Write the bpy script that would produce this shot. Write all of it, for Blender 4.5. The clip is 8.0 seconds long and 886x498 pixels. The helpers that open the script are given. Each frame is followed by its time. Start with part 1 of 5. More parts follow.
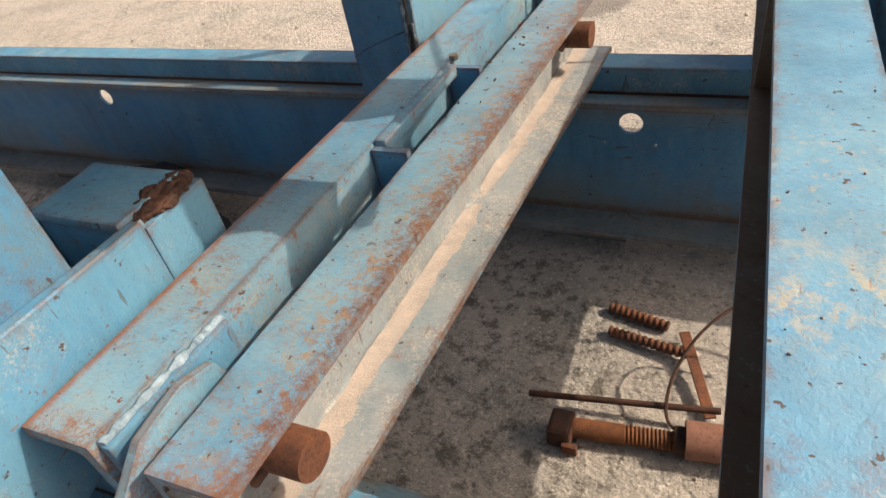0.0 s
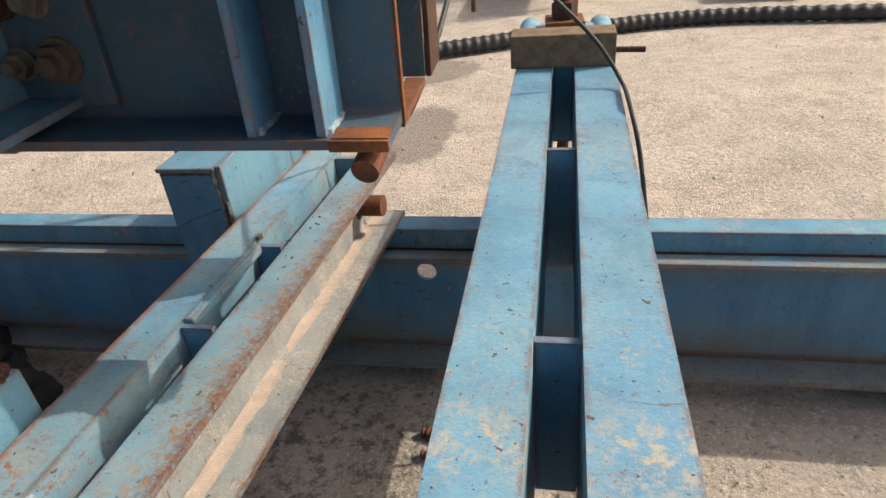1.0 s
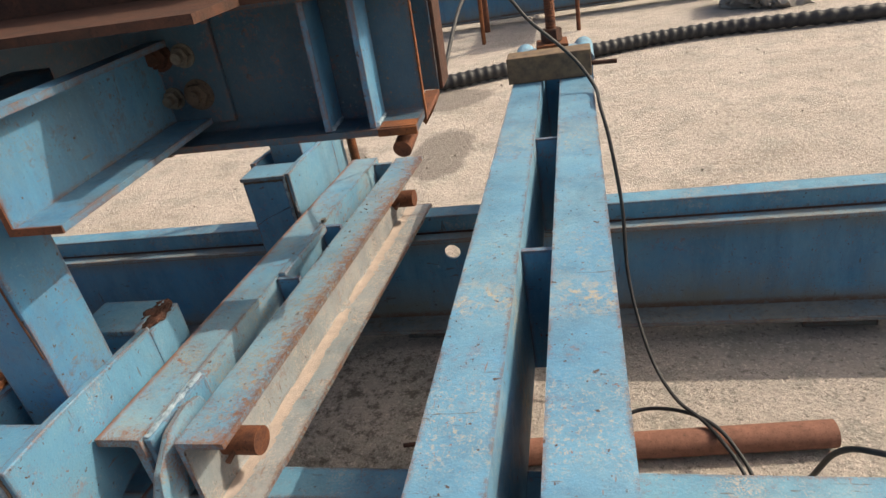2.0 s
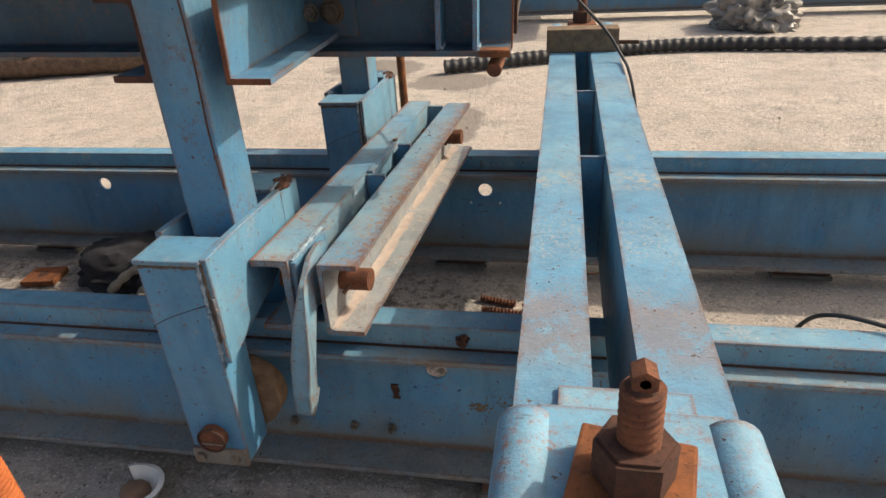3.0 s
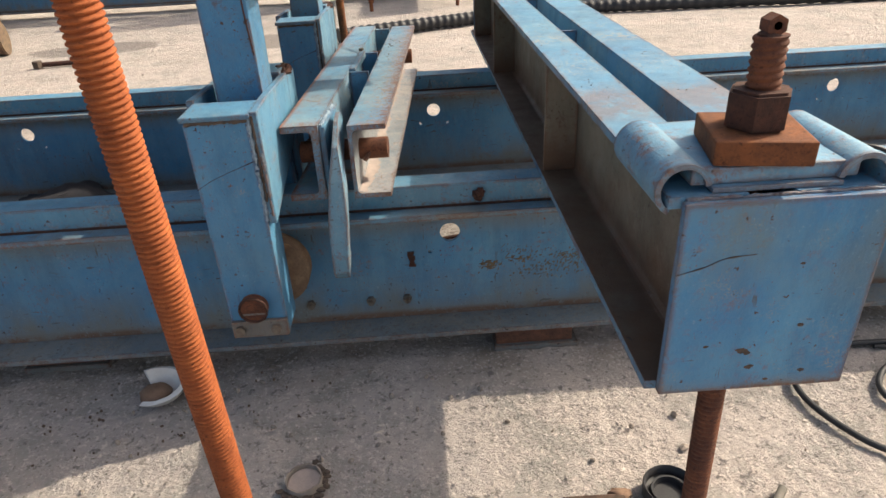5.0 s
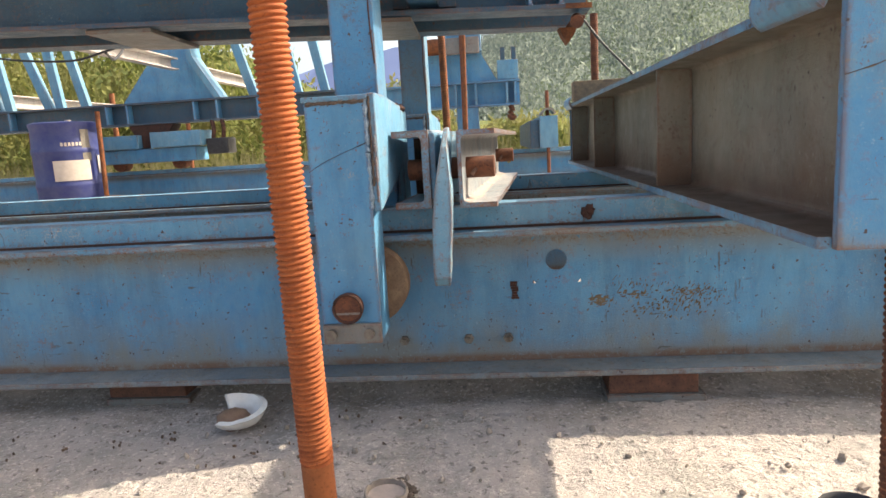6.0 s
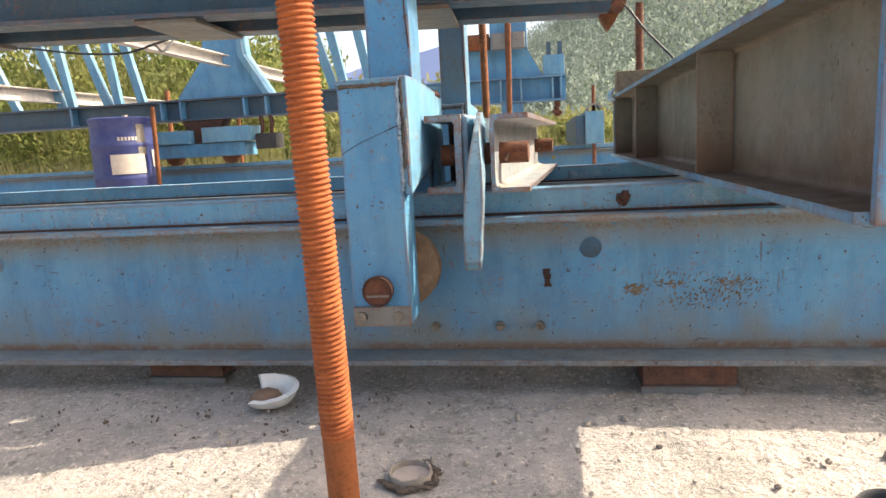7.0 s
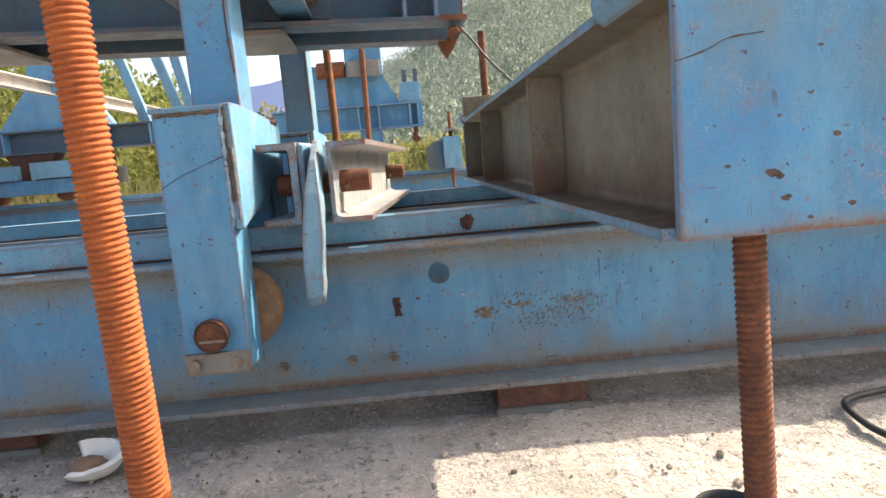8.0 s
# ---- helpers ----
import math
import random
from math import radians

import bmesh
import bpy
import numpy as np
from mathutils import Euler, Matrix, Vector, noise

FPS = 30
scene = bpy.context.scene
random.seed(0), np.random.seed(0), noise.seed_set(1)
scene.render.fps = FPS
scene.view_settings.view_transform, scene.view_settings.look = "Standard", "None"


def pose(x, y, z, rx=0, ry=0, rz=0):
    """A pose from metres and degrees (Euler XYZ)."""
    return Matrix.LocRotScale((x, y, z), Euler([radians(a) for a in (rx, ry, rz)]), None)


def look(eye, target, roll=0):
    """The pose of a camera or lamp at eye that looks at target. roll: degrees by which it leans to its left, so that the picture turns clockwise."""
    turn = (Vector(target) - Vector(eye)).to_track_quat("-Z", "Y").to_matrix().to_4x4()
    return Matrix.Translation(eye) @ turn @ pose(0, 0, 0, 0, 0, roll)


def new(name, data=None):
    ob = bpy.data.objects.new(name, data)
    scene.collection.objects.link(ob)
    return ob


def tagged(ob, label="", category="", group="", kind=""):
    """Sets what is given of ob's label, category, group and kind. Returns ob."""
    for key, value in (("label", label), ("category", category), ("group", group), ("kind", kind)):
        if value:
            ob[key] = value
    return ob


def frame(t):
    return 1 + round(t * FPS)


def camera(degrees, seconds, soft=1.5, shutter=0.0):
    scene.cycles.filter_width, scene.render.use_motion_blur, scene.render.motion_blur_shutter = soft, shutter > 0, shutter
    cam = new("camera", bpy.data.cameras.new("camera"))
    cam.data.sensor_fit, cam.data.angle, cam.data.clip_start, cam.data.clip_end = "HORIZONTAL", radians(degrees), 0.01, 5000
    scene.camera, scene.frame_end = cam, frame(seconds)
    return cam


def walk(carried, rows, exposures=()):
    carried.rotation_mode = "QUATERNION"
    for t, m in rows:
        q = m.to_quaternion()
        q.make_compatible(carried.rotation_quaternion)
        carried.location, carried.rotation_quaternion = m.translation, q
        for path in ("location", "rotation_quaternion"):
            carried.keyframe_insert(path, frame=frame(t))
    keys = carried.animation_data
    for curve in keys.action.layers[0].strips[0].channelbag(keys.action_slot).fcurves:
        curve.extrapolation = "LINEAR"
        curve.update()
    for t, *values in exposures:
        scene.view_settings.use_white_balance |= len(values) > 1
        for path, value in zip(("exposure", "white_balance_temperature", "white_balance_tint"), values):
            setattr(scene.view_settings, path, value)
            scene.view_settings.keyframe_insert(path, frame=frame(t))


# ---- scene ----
cam = camera(69.28, 8.0)
# seconds, eye, yaw to the left of +y, pitch up, roll
ROWS = [
    (0.0, 0.3460, -0.1979, 0.9397, 28.78, -39.40, -11.50),
    (0.5, 0.3791, -0.2137, 1.0002, 22.09, -36.55, -11.01),
    (1.0, 0.4913, -0.2701, 1.0881, 12.27, -31.33, -5.52),
    (1.5, 0.5462, -0.4203, 1.1338, 13.63, -29.05, -7.30),
    (1.7, 0.5775, -0.5069, 1.1480, 14.81, -28.58, -11.05),
    (2.8, 0.4725, -0.9217, 1.1294, 12.51, -26.47, -5.30),
    (3.0, 0.4199, -1.0076, 1.1211, 11.24, -28.38, -3.52),
    (3.5, 0.3006, -1.0697, 1.0749, 11.60, -29.97, -3.03),
    (4.0, 0.1697, -1.0493, 1.0416, 4.56, -32.38, -6.97),
    (4.2, 0.1511, -1.0731, 1.0448, 2.70, -32.40, -7.32),
    (5.3, 0.1304, -1.3125, 0.7921, -2.36, -25.39, -2.22),
    (5.5, 0.1160, -1.3281, 0.6606, -1.20, -21.57, -0.87),
    (6.0, 0.0803, -1.3295, 0.5408, 5.40, -9.46, -3.38),
    (6.5, 0.0976, -1.3245, 0.5227, 8.18, -10.15, -4.72),
    (7.0, 0.1055, -1.3258, 0.5127, 9.47, -9.39, -3.20),
    (7.5, 0.1175, -1.2957, 0.4992, 6.28, -8.72, -3.12),
    (8.0, 0.1535, -1.2777, 0.5110, -2.22, -7.90, -4.85),
]


def aim(x, y, z, yaw, pitch, roll):
    turn = Matrix.Rotation(radians(yaw), 4, "Z") @ Matrix.Rotation(radians(90 + pitch), 4, "X") @ Matrix.Rotation(radians(roll), 4, "Z")
    return Matrix.Translation((x, y, z)) @ turn


# seconds, stops, kelvin, tint: the camera opens up as it sinks into the shade
EXPOSURES = [(0.0, 0.68, 7400, 8), (1.0, 0.58, 7400, 8), (1.7, 0.46, 7400, 8), (3.5, 0.62, 7400, 8), (4.2, 0.72, 7400, 8), (5.3, 0.80, 7050, 8), (6.0, 1.60, 7300, 8), (7.0, 1.74, 7300, 8), (8.0, 1.77, 7300, 8)]
walk(cam, [(t, aim(*row)) for t, *row in ROWS], EXPOSURES)

# ---- light ----
SUN_UP, SUN_SIDE, SUN_AHEAD = 1.0, 1.08, 0.43      # towards the sun: x, y for one metre of height
world = bpy.data.worlds.new("sky")
scene.world = world
world.use_nodes = True
wn = world.node_tree.nodes
sky = wn.new("ShaderNodeTexSky")
sky.sky_type, sky.sun_disc = "NISHITA", False
sky.sun_elevation = math.atan2(SUN_UP, math.hypot(SUN_SIDE, SUN_AHEAD))
sky.sun_rotation = math.atan2(SUN_SIDE, SUN_AHEAD)
sky.air_density, sky.dust_density, sky.ozone_density = 0.8, 5.0, 0.4
world.node_tree.links.new(sky.outputs["Color"], wn["Background"].inputs["Color"])
wn["Background"].inputs["Strength"].default_value = 0.15
sun_data = bpy.data.lights.new("sun", "SUN")
sun_data.energy, sun_data.angle, sun_data.color = 2.75, radians(0.6), (1.0, 0.93, 0.83)
sun = new("sun", sun_data)
sun.matrix_world = look((SUN_SIDE * 20, SUN_AHEAD * 20, SUN_UP * 20), (0, 0, 0))


# ---- materials ----
def surface(name, rough=0.6, metal=0.0):
    m = bpy.data.materials.new(name)
    m.use_nodes = True
    b = m.node_tree.nodes["Principled BSDF"]
    b.inputs["Roughness"].default_value, b.inputs["Metallic"].default_value = rough, metal
    b.inputs["Specular IOR Level"].default_value = 0.35
    return m, m.node_tree.nodes, m.node_tree.links, b


def grain(nodes, links, scale, detail=4.0, rough=0.6, stretch=(1, 1, 1), shift=0.0):
    """A noise over the world's metres."""
    geo = nodes.new("ShaderNodeNewGeometry")
    mp = nodes.new("ShaderNodeMapping")
    mp.inputs["Scale"].default_value = stretch
    mp.inputs["Location"].default_value = (shift, shift * 1.7, shift * 0.6)
    n = nodes.new("ShaderNodeTexNoise")
    n.inputs["Scale"].default_value, n.inputs["Detail"].default_value, n.inputs["Roughness"].default_value = scale, detail, rough
    links.new(geo.outputs["Position"], mp.inputs["Vector"])
    links.new(mp.outputs["Vector"], n.inputs["Vector"])
    return n.outputs["Fac"]


def step(nodes, links, value, lo, hi):
    r = nodes.new("ShaderNodeMapRange")
    r.inputs["From Min"].default_value, r.inputs["From Max"].default_value = lo, hi
    links.new(value, r.inputs["Value"])
    return r.outputs["Result"]


def mixed(nodes, links, fac, a, b):
    mx = nodes.new("ShaderNodeMix")
    mx.data_type = "RGBA"
    for sock, v in ((mx.inputs["Factor"], fac), (mx.inputs["A"], a), (mx.inputs["B"], b)):
        if isinstance(v, (int, float)):
            sock.default_value = v
        elif isinstance(v, tuple):
            sock.default_value = (*v, 1)
        else:
            links.new(v, sock)
    return mx.outputs["Result"]


def relief(nodes, links, b, height, strength, distance):
    bump = nodes.new("ShaderNodeBump")
    bump.inputs["Strength"].default_value, bump.inputs["Distance"].default_value = strength, distance
    links.new(height, bump.inputs["Height"])
    links.new(bump.outputs["Normal"], b.inputs["Normal"])


def window(nodes, links, axis, lo, hi, soft):
    """One between lo and hi along a direction, fading over soft metres."""
    geo = nodes.new("ShaderNodeNewGeometry")
    along = nodes.new("ShaderNodeVectorMath")
    along.operation = "DOT_PRODUCT"
    along.inputs[1].default_value = axis
    links.new(geo.outputs["Position"], along.inputs[0])
    a = step(nodes, links, along.outputs["Value"], lo - soft, lo + soft)
    b = step(nodes, links, along.outputs["Value"], hi + soft, hi - soft)
    return times(nodes, links, a, b)


def times(nodes, links, a, b):
    m = nodes.new("ShaderNodeMath")
    m.operation = "MULTIPLY"
    links.new(a, m.inputs[0])
    if isinstance(b, float):
        m.inputs[1].default_value = b
    else:
        links.new(b, m.inputs[1])
    return m.outputs[0]


def painted(name, base, faded, dust=(0.46, 0.37, 0.28), rust=(0.22, 0.075, 0.03), dusty=0.60, rusty=0.68, rough=0.45, shift=0.0, primer=None, bands=(), soft_bands=(), worn=0.44, edge=(0.15, 0.065, 0.035), grimy=0.32):
    """Old paint on steel: faded in patches, dusty in grains, with rust spots and small chips."""
    m, n, l, b = surface(name, rough)
    base, faded = [(1.08 * v[0], 0.985 * v[1], 0.965 * v[2]) for v in (base, faded)]
    patch = step(n, l, grain(n, l, 5, 6, 0.7, shift=shift), 0.36, 0.68)
    streak = step(n, l, grain(n, l, 9, 6, 0.72, (1, 1, 0.22), shift + 3), 0.46, 0.74)
    fine = grain(n, l, 210, 4, 0.7, shift=shift)
    c = mixed(n, l, patch, base, faded)
    c = mixed(n, l, streak, c, tuple(0.62 * v for v in base))
    mottle = step(n, l, grain(n, l, 60, 6, 0.75, shift=shift + 1), 0.3, 0.75)
    c = mixed(n, l, times(n, l, mottle, 0.30), c, tuple(0.7 * v + 0.3 * w for v, w in zip(faded, (0.24, 0.30, 0.33))))
    grime = step(n, l, grain(n, l, 3.2, 8, 0.75, (1, 1, 0.6), shift + 19), 0.40, 0.72)
    c = mixed(n, l, times(n, l, grime, grimy), c, (0.11, 0.105, 0.085))
    if primer:
        p = times(n, l, window(n, l, (0, 1, 0), primer[0], primer[1], 0.02), step(n, l, grain(n, l, 22, 8, 0.75, shift=shift + 4), 0.42, 0.50))
        c = mixed(n, l, times(n, l, p, 0.6), c, (0.19, 0.14, 0.13))
    d = step(n, l, grain(n, l, 9, 9, 0.85, shift=shift + 7), dusty + 0.02, dusty + 0.16)
    c = mixed(n, l, times(n, l, d, step(n, l, grain(n, l, 330, 3, 0.75, shift=shift + 2), 0.46, 0.60)), c, dust)
    big = step(n, l, grain(n, l, 11, 6, 0.75, shift=shift + 11), rusty - 0.16, rusty + 0.06)
    r = times(n, l, big, step(n, l, grain(n, l, 75, 7, 0.8, shift=shift + 12), 0.50, 0.60))
    c = mixed(n, l, r, c, rust)
    for k, (axis, lo, hi, soft, tone, cover) in enumerate(soft_bands):
        w = times(n, l, window(n, l, axis, lo, hi, soft), step(n, l, grain(n, l, 5 + 3 * k, 7, 0.65, (1, 1, 0.5), shift=shift + 25 + k), 0.62 - cover, 0.86 - cover))
        c = mixed(n, l, times(n, l, w, 0.8), c, tone)
    for k, (axis, lo, hi, soft, tone, cover) in enumerate(bands):
        w = times(n, l, window(n, l, axis, lo, hi, soft), step(n, l, grain(n, l, 62 + 35 * k, 10, 0.88, shift=shift + 15 + k), 0.60 - cover, 0.66 - cover))
        w = times(n, l, w, step(n, l, grain(n, l, 13 + 4 * k, 5, 0.7, shift=shift + 65 + k), 0.34, 0.50))
        c = mixed(n, l, times(n, l, w, 0.85), c, tone)
    bev = n.new("ShaderNodeBevel")
    bev.samples = 4
    bev.inputs["Radius"].default_value = 0.011
    geo = n.new("ShaderNodeNewGeometry")
    dot = n.new("ShaderNodeVectorMath")
    dot.operation = "DOT_PRODUCT"
    l.new(bev.outputs["Normal"], dot.inputs[0])
    l.new(geo.outputs["Normal"], dot.inputs[1])
    rim = step(n, l, dot.outputs["Value"], 0.999, 0.94)
    rim = times(n, l, rim, step(n, l, grain(n, l, 17, 9, 0.85, shift=shift + 23), worn, worn + 0.10))
    c = mixed(n, l, times(n, l, rim, 0.85), c, edge)
    specks = times(n, l, step(n, l, grain(n, l, 240, 4, 0.7, shift=shift + 8), 0.62, 0.68), step(n, l, grain(n, l, 10, 5, 0.7, shift=shift + 9), 0.42, 0.62))
    c = mixed(n, l, times(n, l, specks, 0.8), c, (0.12, 0.10, 0.075))
    for k, lie in enumerate(((1, 0.12, 0.8), (0.15, 1, 0.7), (0.8, 0.8, 0.13))):
        scratch = times(n, l, step(n, l, grain(n, l, 130, 3, 0.6, lie, shift + 33 + k), 0.665, 0.69), step(n, l, grain(n, l, 6, 4, 0.7, shift=shift + 37 + k), 0.47, 0.60))
        c = mixed(n, l, times(n, l, scratch, 0.75), c, (0.085, 0.075, 0.065) if k else (0.20, 0.11, 0.07))
    flecks = times(n, l, step(n, l, grain(n, l, 190, 4, 0.7, shift=shift + 47), 0.60, 0.66), step(n, l, grain(n, l, 8, 6, 0.75, shift=shift + 48), 0.46, 0.62))
    c = mixed(n, l, times(n, l, flecks, 0.55), c, tuple(0.6 * v + 0.18 for v in faded))
    pocks = times(n, l, step(n, l, grain(n, l, 150, 4, 0.65, shift=shift + 43), 0.63, 0.66), step(n, l, grain(n, l, 14, 5, 0.75, shift=shift + 44), 0.50, 0.62))
    c = mixed(n, l, pocks, c, tuple(0.8 * v for v in rust))
    chips = step(n, l, grain(n, l, 85, 3, 0.6, shift=shift + 5), 0.68, 0.70)
    c = mixed(n, l, chips, c, (0.07, 0.05, 0.045))
    l.new(c, b.inputs["Base Color"])
    l.new(step(n, l, grain(n, l, 25, 4, shift=shift), -0.4, 1.4), b.inputs["Roughness"])
    both = n.new("ShaderNodeMath")
    both.operation = "ADD"
    l.new(fine, both.inputs[0])
    l.new(times(n, l, grain(n, l, 110, 6, 0.8, shift=shift + 3), 0.6), both.inputs[1])
    relief(n, l, b, both.outputs[0], 0.5, 0.0022)
    return m


def rusted(name, light, dark, rough=0.85, scale=1.0, strength=0.6):
    m, n, l, b = surface(name, rough, 0.0)
    c = mixed(n, l, step(n, l, grain(n, l, 35 * scale, 8, 0.75), 0.35, 0.68), dark, light)
    c = mixed(n, l, step(n, l, grain(n, l, 220 * scale, 3, 0.7), 0.55, 0.75), c, tuple(0.50 * v for v in dark))
    l.new(c, b.inputs["Base Color"])
    relief(n, l, b, grain(n, l, 190 * scale, 5, 0.75), strength, 0.002)
    return m


def plain(name, a, b2, rough=0.7, scale=20.0, metal=0.0, bump=0.2):
    m, n, l, b = surface(name, rough, metal)
    l.new(mixed(n, l, step(n, l, grain(n, l, scale, 6, 0.7), 0.3, 0.7), a, b2), b.inputs["Base Color"])
    relief(n, l, b, grain(n, l, scale * 8, 4), bump, 0.002)
    return m


def concrete(name, light, dark, warm, stains=()):
    m, n, l, b = surface(name, 0.9)
    c = mixed(n, l, step(n, l, grain(n, l, 1.6, 7, 0.7), 0.32, 0.68), dark, light)
    c = mixed(n, l, step(n, l, grain(n, l, 0.7, 5, 0.6, shift=4), 0.5, 0.75), c, warm)
    c = mixed(n, l, step(n, l, grain(n, l, 5, 7, 0.75, shift=11), 0.48, 0.62), c, (0.82 * dark[0], 0.86 * dark[1], 0.86 * dark[2]))
    far = n.new("ShaderNodeMath")
    far.operation = "MAXIMUM"
    l.new(step(n, l, grain(n, l, 1.9, 10, 0.82, (1, 1.9, 1), 23), 0.45, 0.60), far.inputs[0])
    l.new(step(n, l, grain(n, l, 7.5, 9, 0.82, (1, 1.5, 1), 29), 0.51, 0.61), far.inputs[1])
    scuff = times(n, l, window(n, l, (0, 1, 0), 1.05, 9.0, 0.05), far.outputs[0])
    scuff = times(n, l, scuff, step(n, l, grain(n, l, 55, 6, 0.8, shift=31), 0.36, 0.62))
    c = mixed(n, l, times(n, l, scuff, 0.8), c, (0.29, 0.24, 0.195))
    soil = times(n, l, window(n, l, (0, 1, 0), -0.13, 0.06, 0.07), step(n, l, grain(n, l, 4, 8, 0.75, shift=13), 0.40, 0.62))
    c = mixed(n, l, times(n, l, soil, 0.7), c, (0.25, 0.19, 0.13))
    c = mixed(n, l, step(n, l, grain(n, l, 60, 5, 0.7), 0.58, 0.64), c, tuple(0.58 * v for v in dark))
    c = mixed(n, l, step(n, l, grain(n, l, 110, 4, 0.7, shift=6), 0.54, 0.66), c, tuple(1.25 * v for v in light))
    c = mixed(n, l, step(n, l, grain(n, l, 48, 4, 0.65, shift=9), 0.605, 0.65), c, tuple(0.60 * v for v in dark))
    dirt = times(n, l, window(n, l, (0, 1, 0), 0.12, 0.86, 0.06), step(n, l, grain(n, l, 26, 6, 0.8, shift=17), 0.50, 0.60))
    dirt = times(n, l, dirt, window(n, l, (1, 0, 0), -3.0, 0.34, 0.15))
    c = mixed(n, l, times(n, l, dirt, 0.75), c, (0.085, 0.07, 0.055))
    for k, (cx, cy, rx, ry) in enumerate(stains):
        geo, sh, dist = n.new("ShaderNodeNewGeometry"), n.new("ShaderNodeMapping"), n.new("ShaderNodeVectorMath")
        sh.inputs["Location"].default_value = (-cx / rx, -cy / ry, 0)
        sh.inputs["Scale"].default_value = (1 / rx, 1 / ry, 0)
        dist.operation = "LENGTH"
        l.new(geo.outputs["Position"], sh.inputs["Vector"])
        l.new(sh.outputs["Vector"], dist.inputs[0])
        rag = n.new("ShaderNodeMath")
        rag.operation = "ADD"
        l.new(dist.outputs["Value"], rag.inputs[0])
        l.new(grain(n, l, 6, 6, 0.7, shift=40 + k), rag.inputs[1])
        c = mixed(n, l, times(n, l, step(n, l, rag.outputs[0], 1.55, 1.38), 0.85), c, tuple(0.50 * v for v in dark))
    l.new(c, b.inputs["Base Color"])
    add = n.new("ShaderNodeMath")
    add.operation = "ADD"
    l.new(grain(n, l, 90, 5, 0.7), add.inputs[0])
    l.new(grain(n, l, 32, 7, 0.7, shift=2), add.inputs[1])
    relief(n, l, b, add.outputs[0], 0.9, 0.017)
    return m


SLANT = (1, -0.068, 0)
BLUE = painted("blue_paint", worn=0.41, base=(0.039, 0.220, 0.439), faded=(0.091, 0.293, 0.458), dust=(0.30, 0.26, 0.20), dusty=0.55, rusty=0.68)
BLUE_RAIL = painted("blue_rail_paint", (0.043, 0.225, 0.438), (0.100, 0.294, 0.450), dust=(0.25, 0.215, 0.16), dusty=0.55, rusty=0.70, shift=31, worn=2.0, soft_bands=[((0, 0, 1), 0.04, 0.098, 0.022, (0.21, 0.175, 0.13), 0.42), ((0, 0, 1), 0.06, 0.16, 0.05, (0.18, 0.175, 0.145), 0.26), ((0, 0, 1), 0.305, 0.36, 0.030, (0.20, 0.185, 0.15), 0.36)], bands=[((0, 0, 1), 0.066, 0.086, 0.006, (0.16, 0.085, 0.05), 0.19), ((0, 0, 1), 0.322, 0.345, 0.006, (0.15, 0.095, 0.055), 0.10)])
FLANGE = painted("dusty_flange_paint", (0.13, 0.20, 0.25), (0.20, 0.23, 0.23), dust=(0.30, 0.25, 0.19), rust=(0.14, 0.08, 0.05), dusty=0.42, rusty=0.60, rough=0.7, shift=41)
BEAM_TOP = painted("cross_beam_paint", (0.07, 0.265, 0.46), (0.14, 0.325, 0.45), dusty=0.56, rusty=0.68, shift=51, primer=(-0.43, -0.30), bands=[((0, 1, 0), 0.06, 0.14, 0.03, (0.40, 0.33, 0.23), 0.11), ((0, 1, 0), 0.17, 0.30, 0.05, (0.36, 0.31, 0.23), 0.07), ((0, 1, 0), 0.62, 0.80, 0.05, (0.38, 0.32, 0.23), 0.09), ((0, 1, 0), -0.20, -0.06, 0.03, (0.42, 0.36, 0.28), 0.08), ((0, 1, 0), -0.34, -0.26, 0.02, (0.26, 0.20, 0.185), 0.10)])
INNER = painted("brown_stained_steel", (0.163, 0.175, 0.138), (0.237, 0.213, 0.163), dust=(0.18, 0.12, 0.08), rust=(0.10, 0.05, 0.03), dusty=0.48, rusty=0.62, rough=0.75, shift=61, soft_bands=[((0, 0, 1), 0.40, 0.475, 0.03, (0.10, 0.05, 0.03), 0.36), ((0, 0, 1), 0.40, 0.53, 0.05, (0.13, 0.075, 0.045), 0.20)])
END_PAINT = painted("end_plate_paint", (0.029, 0.213, 0.451), (0.085, 0.299, 0.476), dust=(0.30, 0.27, 0.20), dusty=0.52, rusty=0.64, shift=71, worn=0.38, soft_bands=[((0, 0, 1), 0.56, 0.70, 0.05, (0.17, 0.19, 0.13), 0.20), ((0, 0, 1), 0.41, 0.428, 0.010, (0.20, 0.16, 0.10), 0.34)], bands=[((0, 0, 1), 0.41, 0.424, 0.006, (0.16, 0.08, 0.045), 0.14)])
BLUE_TOP = painted("blue_paint_dusty", (0.06, 0.245, 0.425), (0.13, 0.305, 0.41), dusty=0.54, rusty=0.69, shift=2)
RAIL_TOP = painted("rail_top_paint", (0.050, 0.235, 0.403), (0.123, 0.302, 0.414), dusty=0.50, rusty=0.66, shift=81, worn=0.40, bands=[((0, 0, 1), 0.340, 0.356, 0.004, (0.17, 0.085, 0.045), 0.10), ((0, 0, 1), 0.362, 0.375, 0.004, (0.15, 0.10, 0.07), 0.10)], soft_bands=[((0, 0, 1), 0.345, 0.366, 0.004, (0.24, 0.215, 0.17), 0.22)])
POST_PAINT = painted("post_paint", (0.034, 0.190, 0.375), (0.084, 0.252, 0.381), dust=(0.15, 0.125, 0.09), rust=(0.12, 0.055, 0.03), dusty=0.50, rusty=0.63, shift=91, worn=0.42, grimy=0.75)
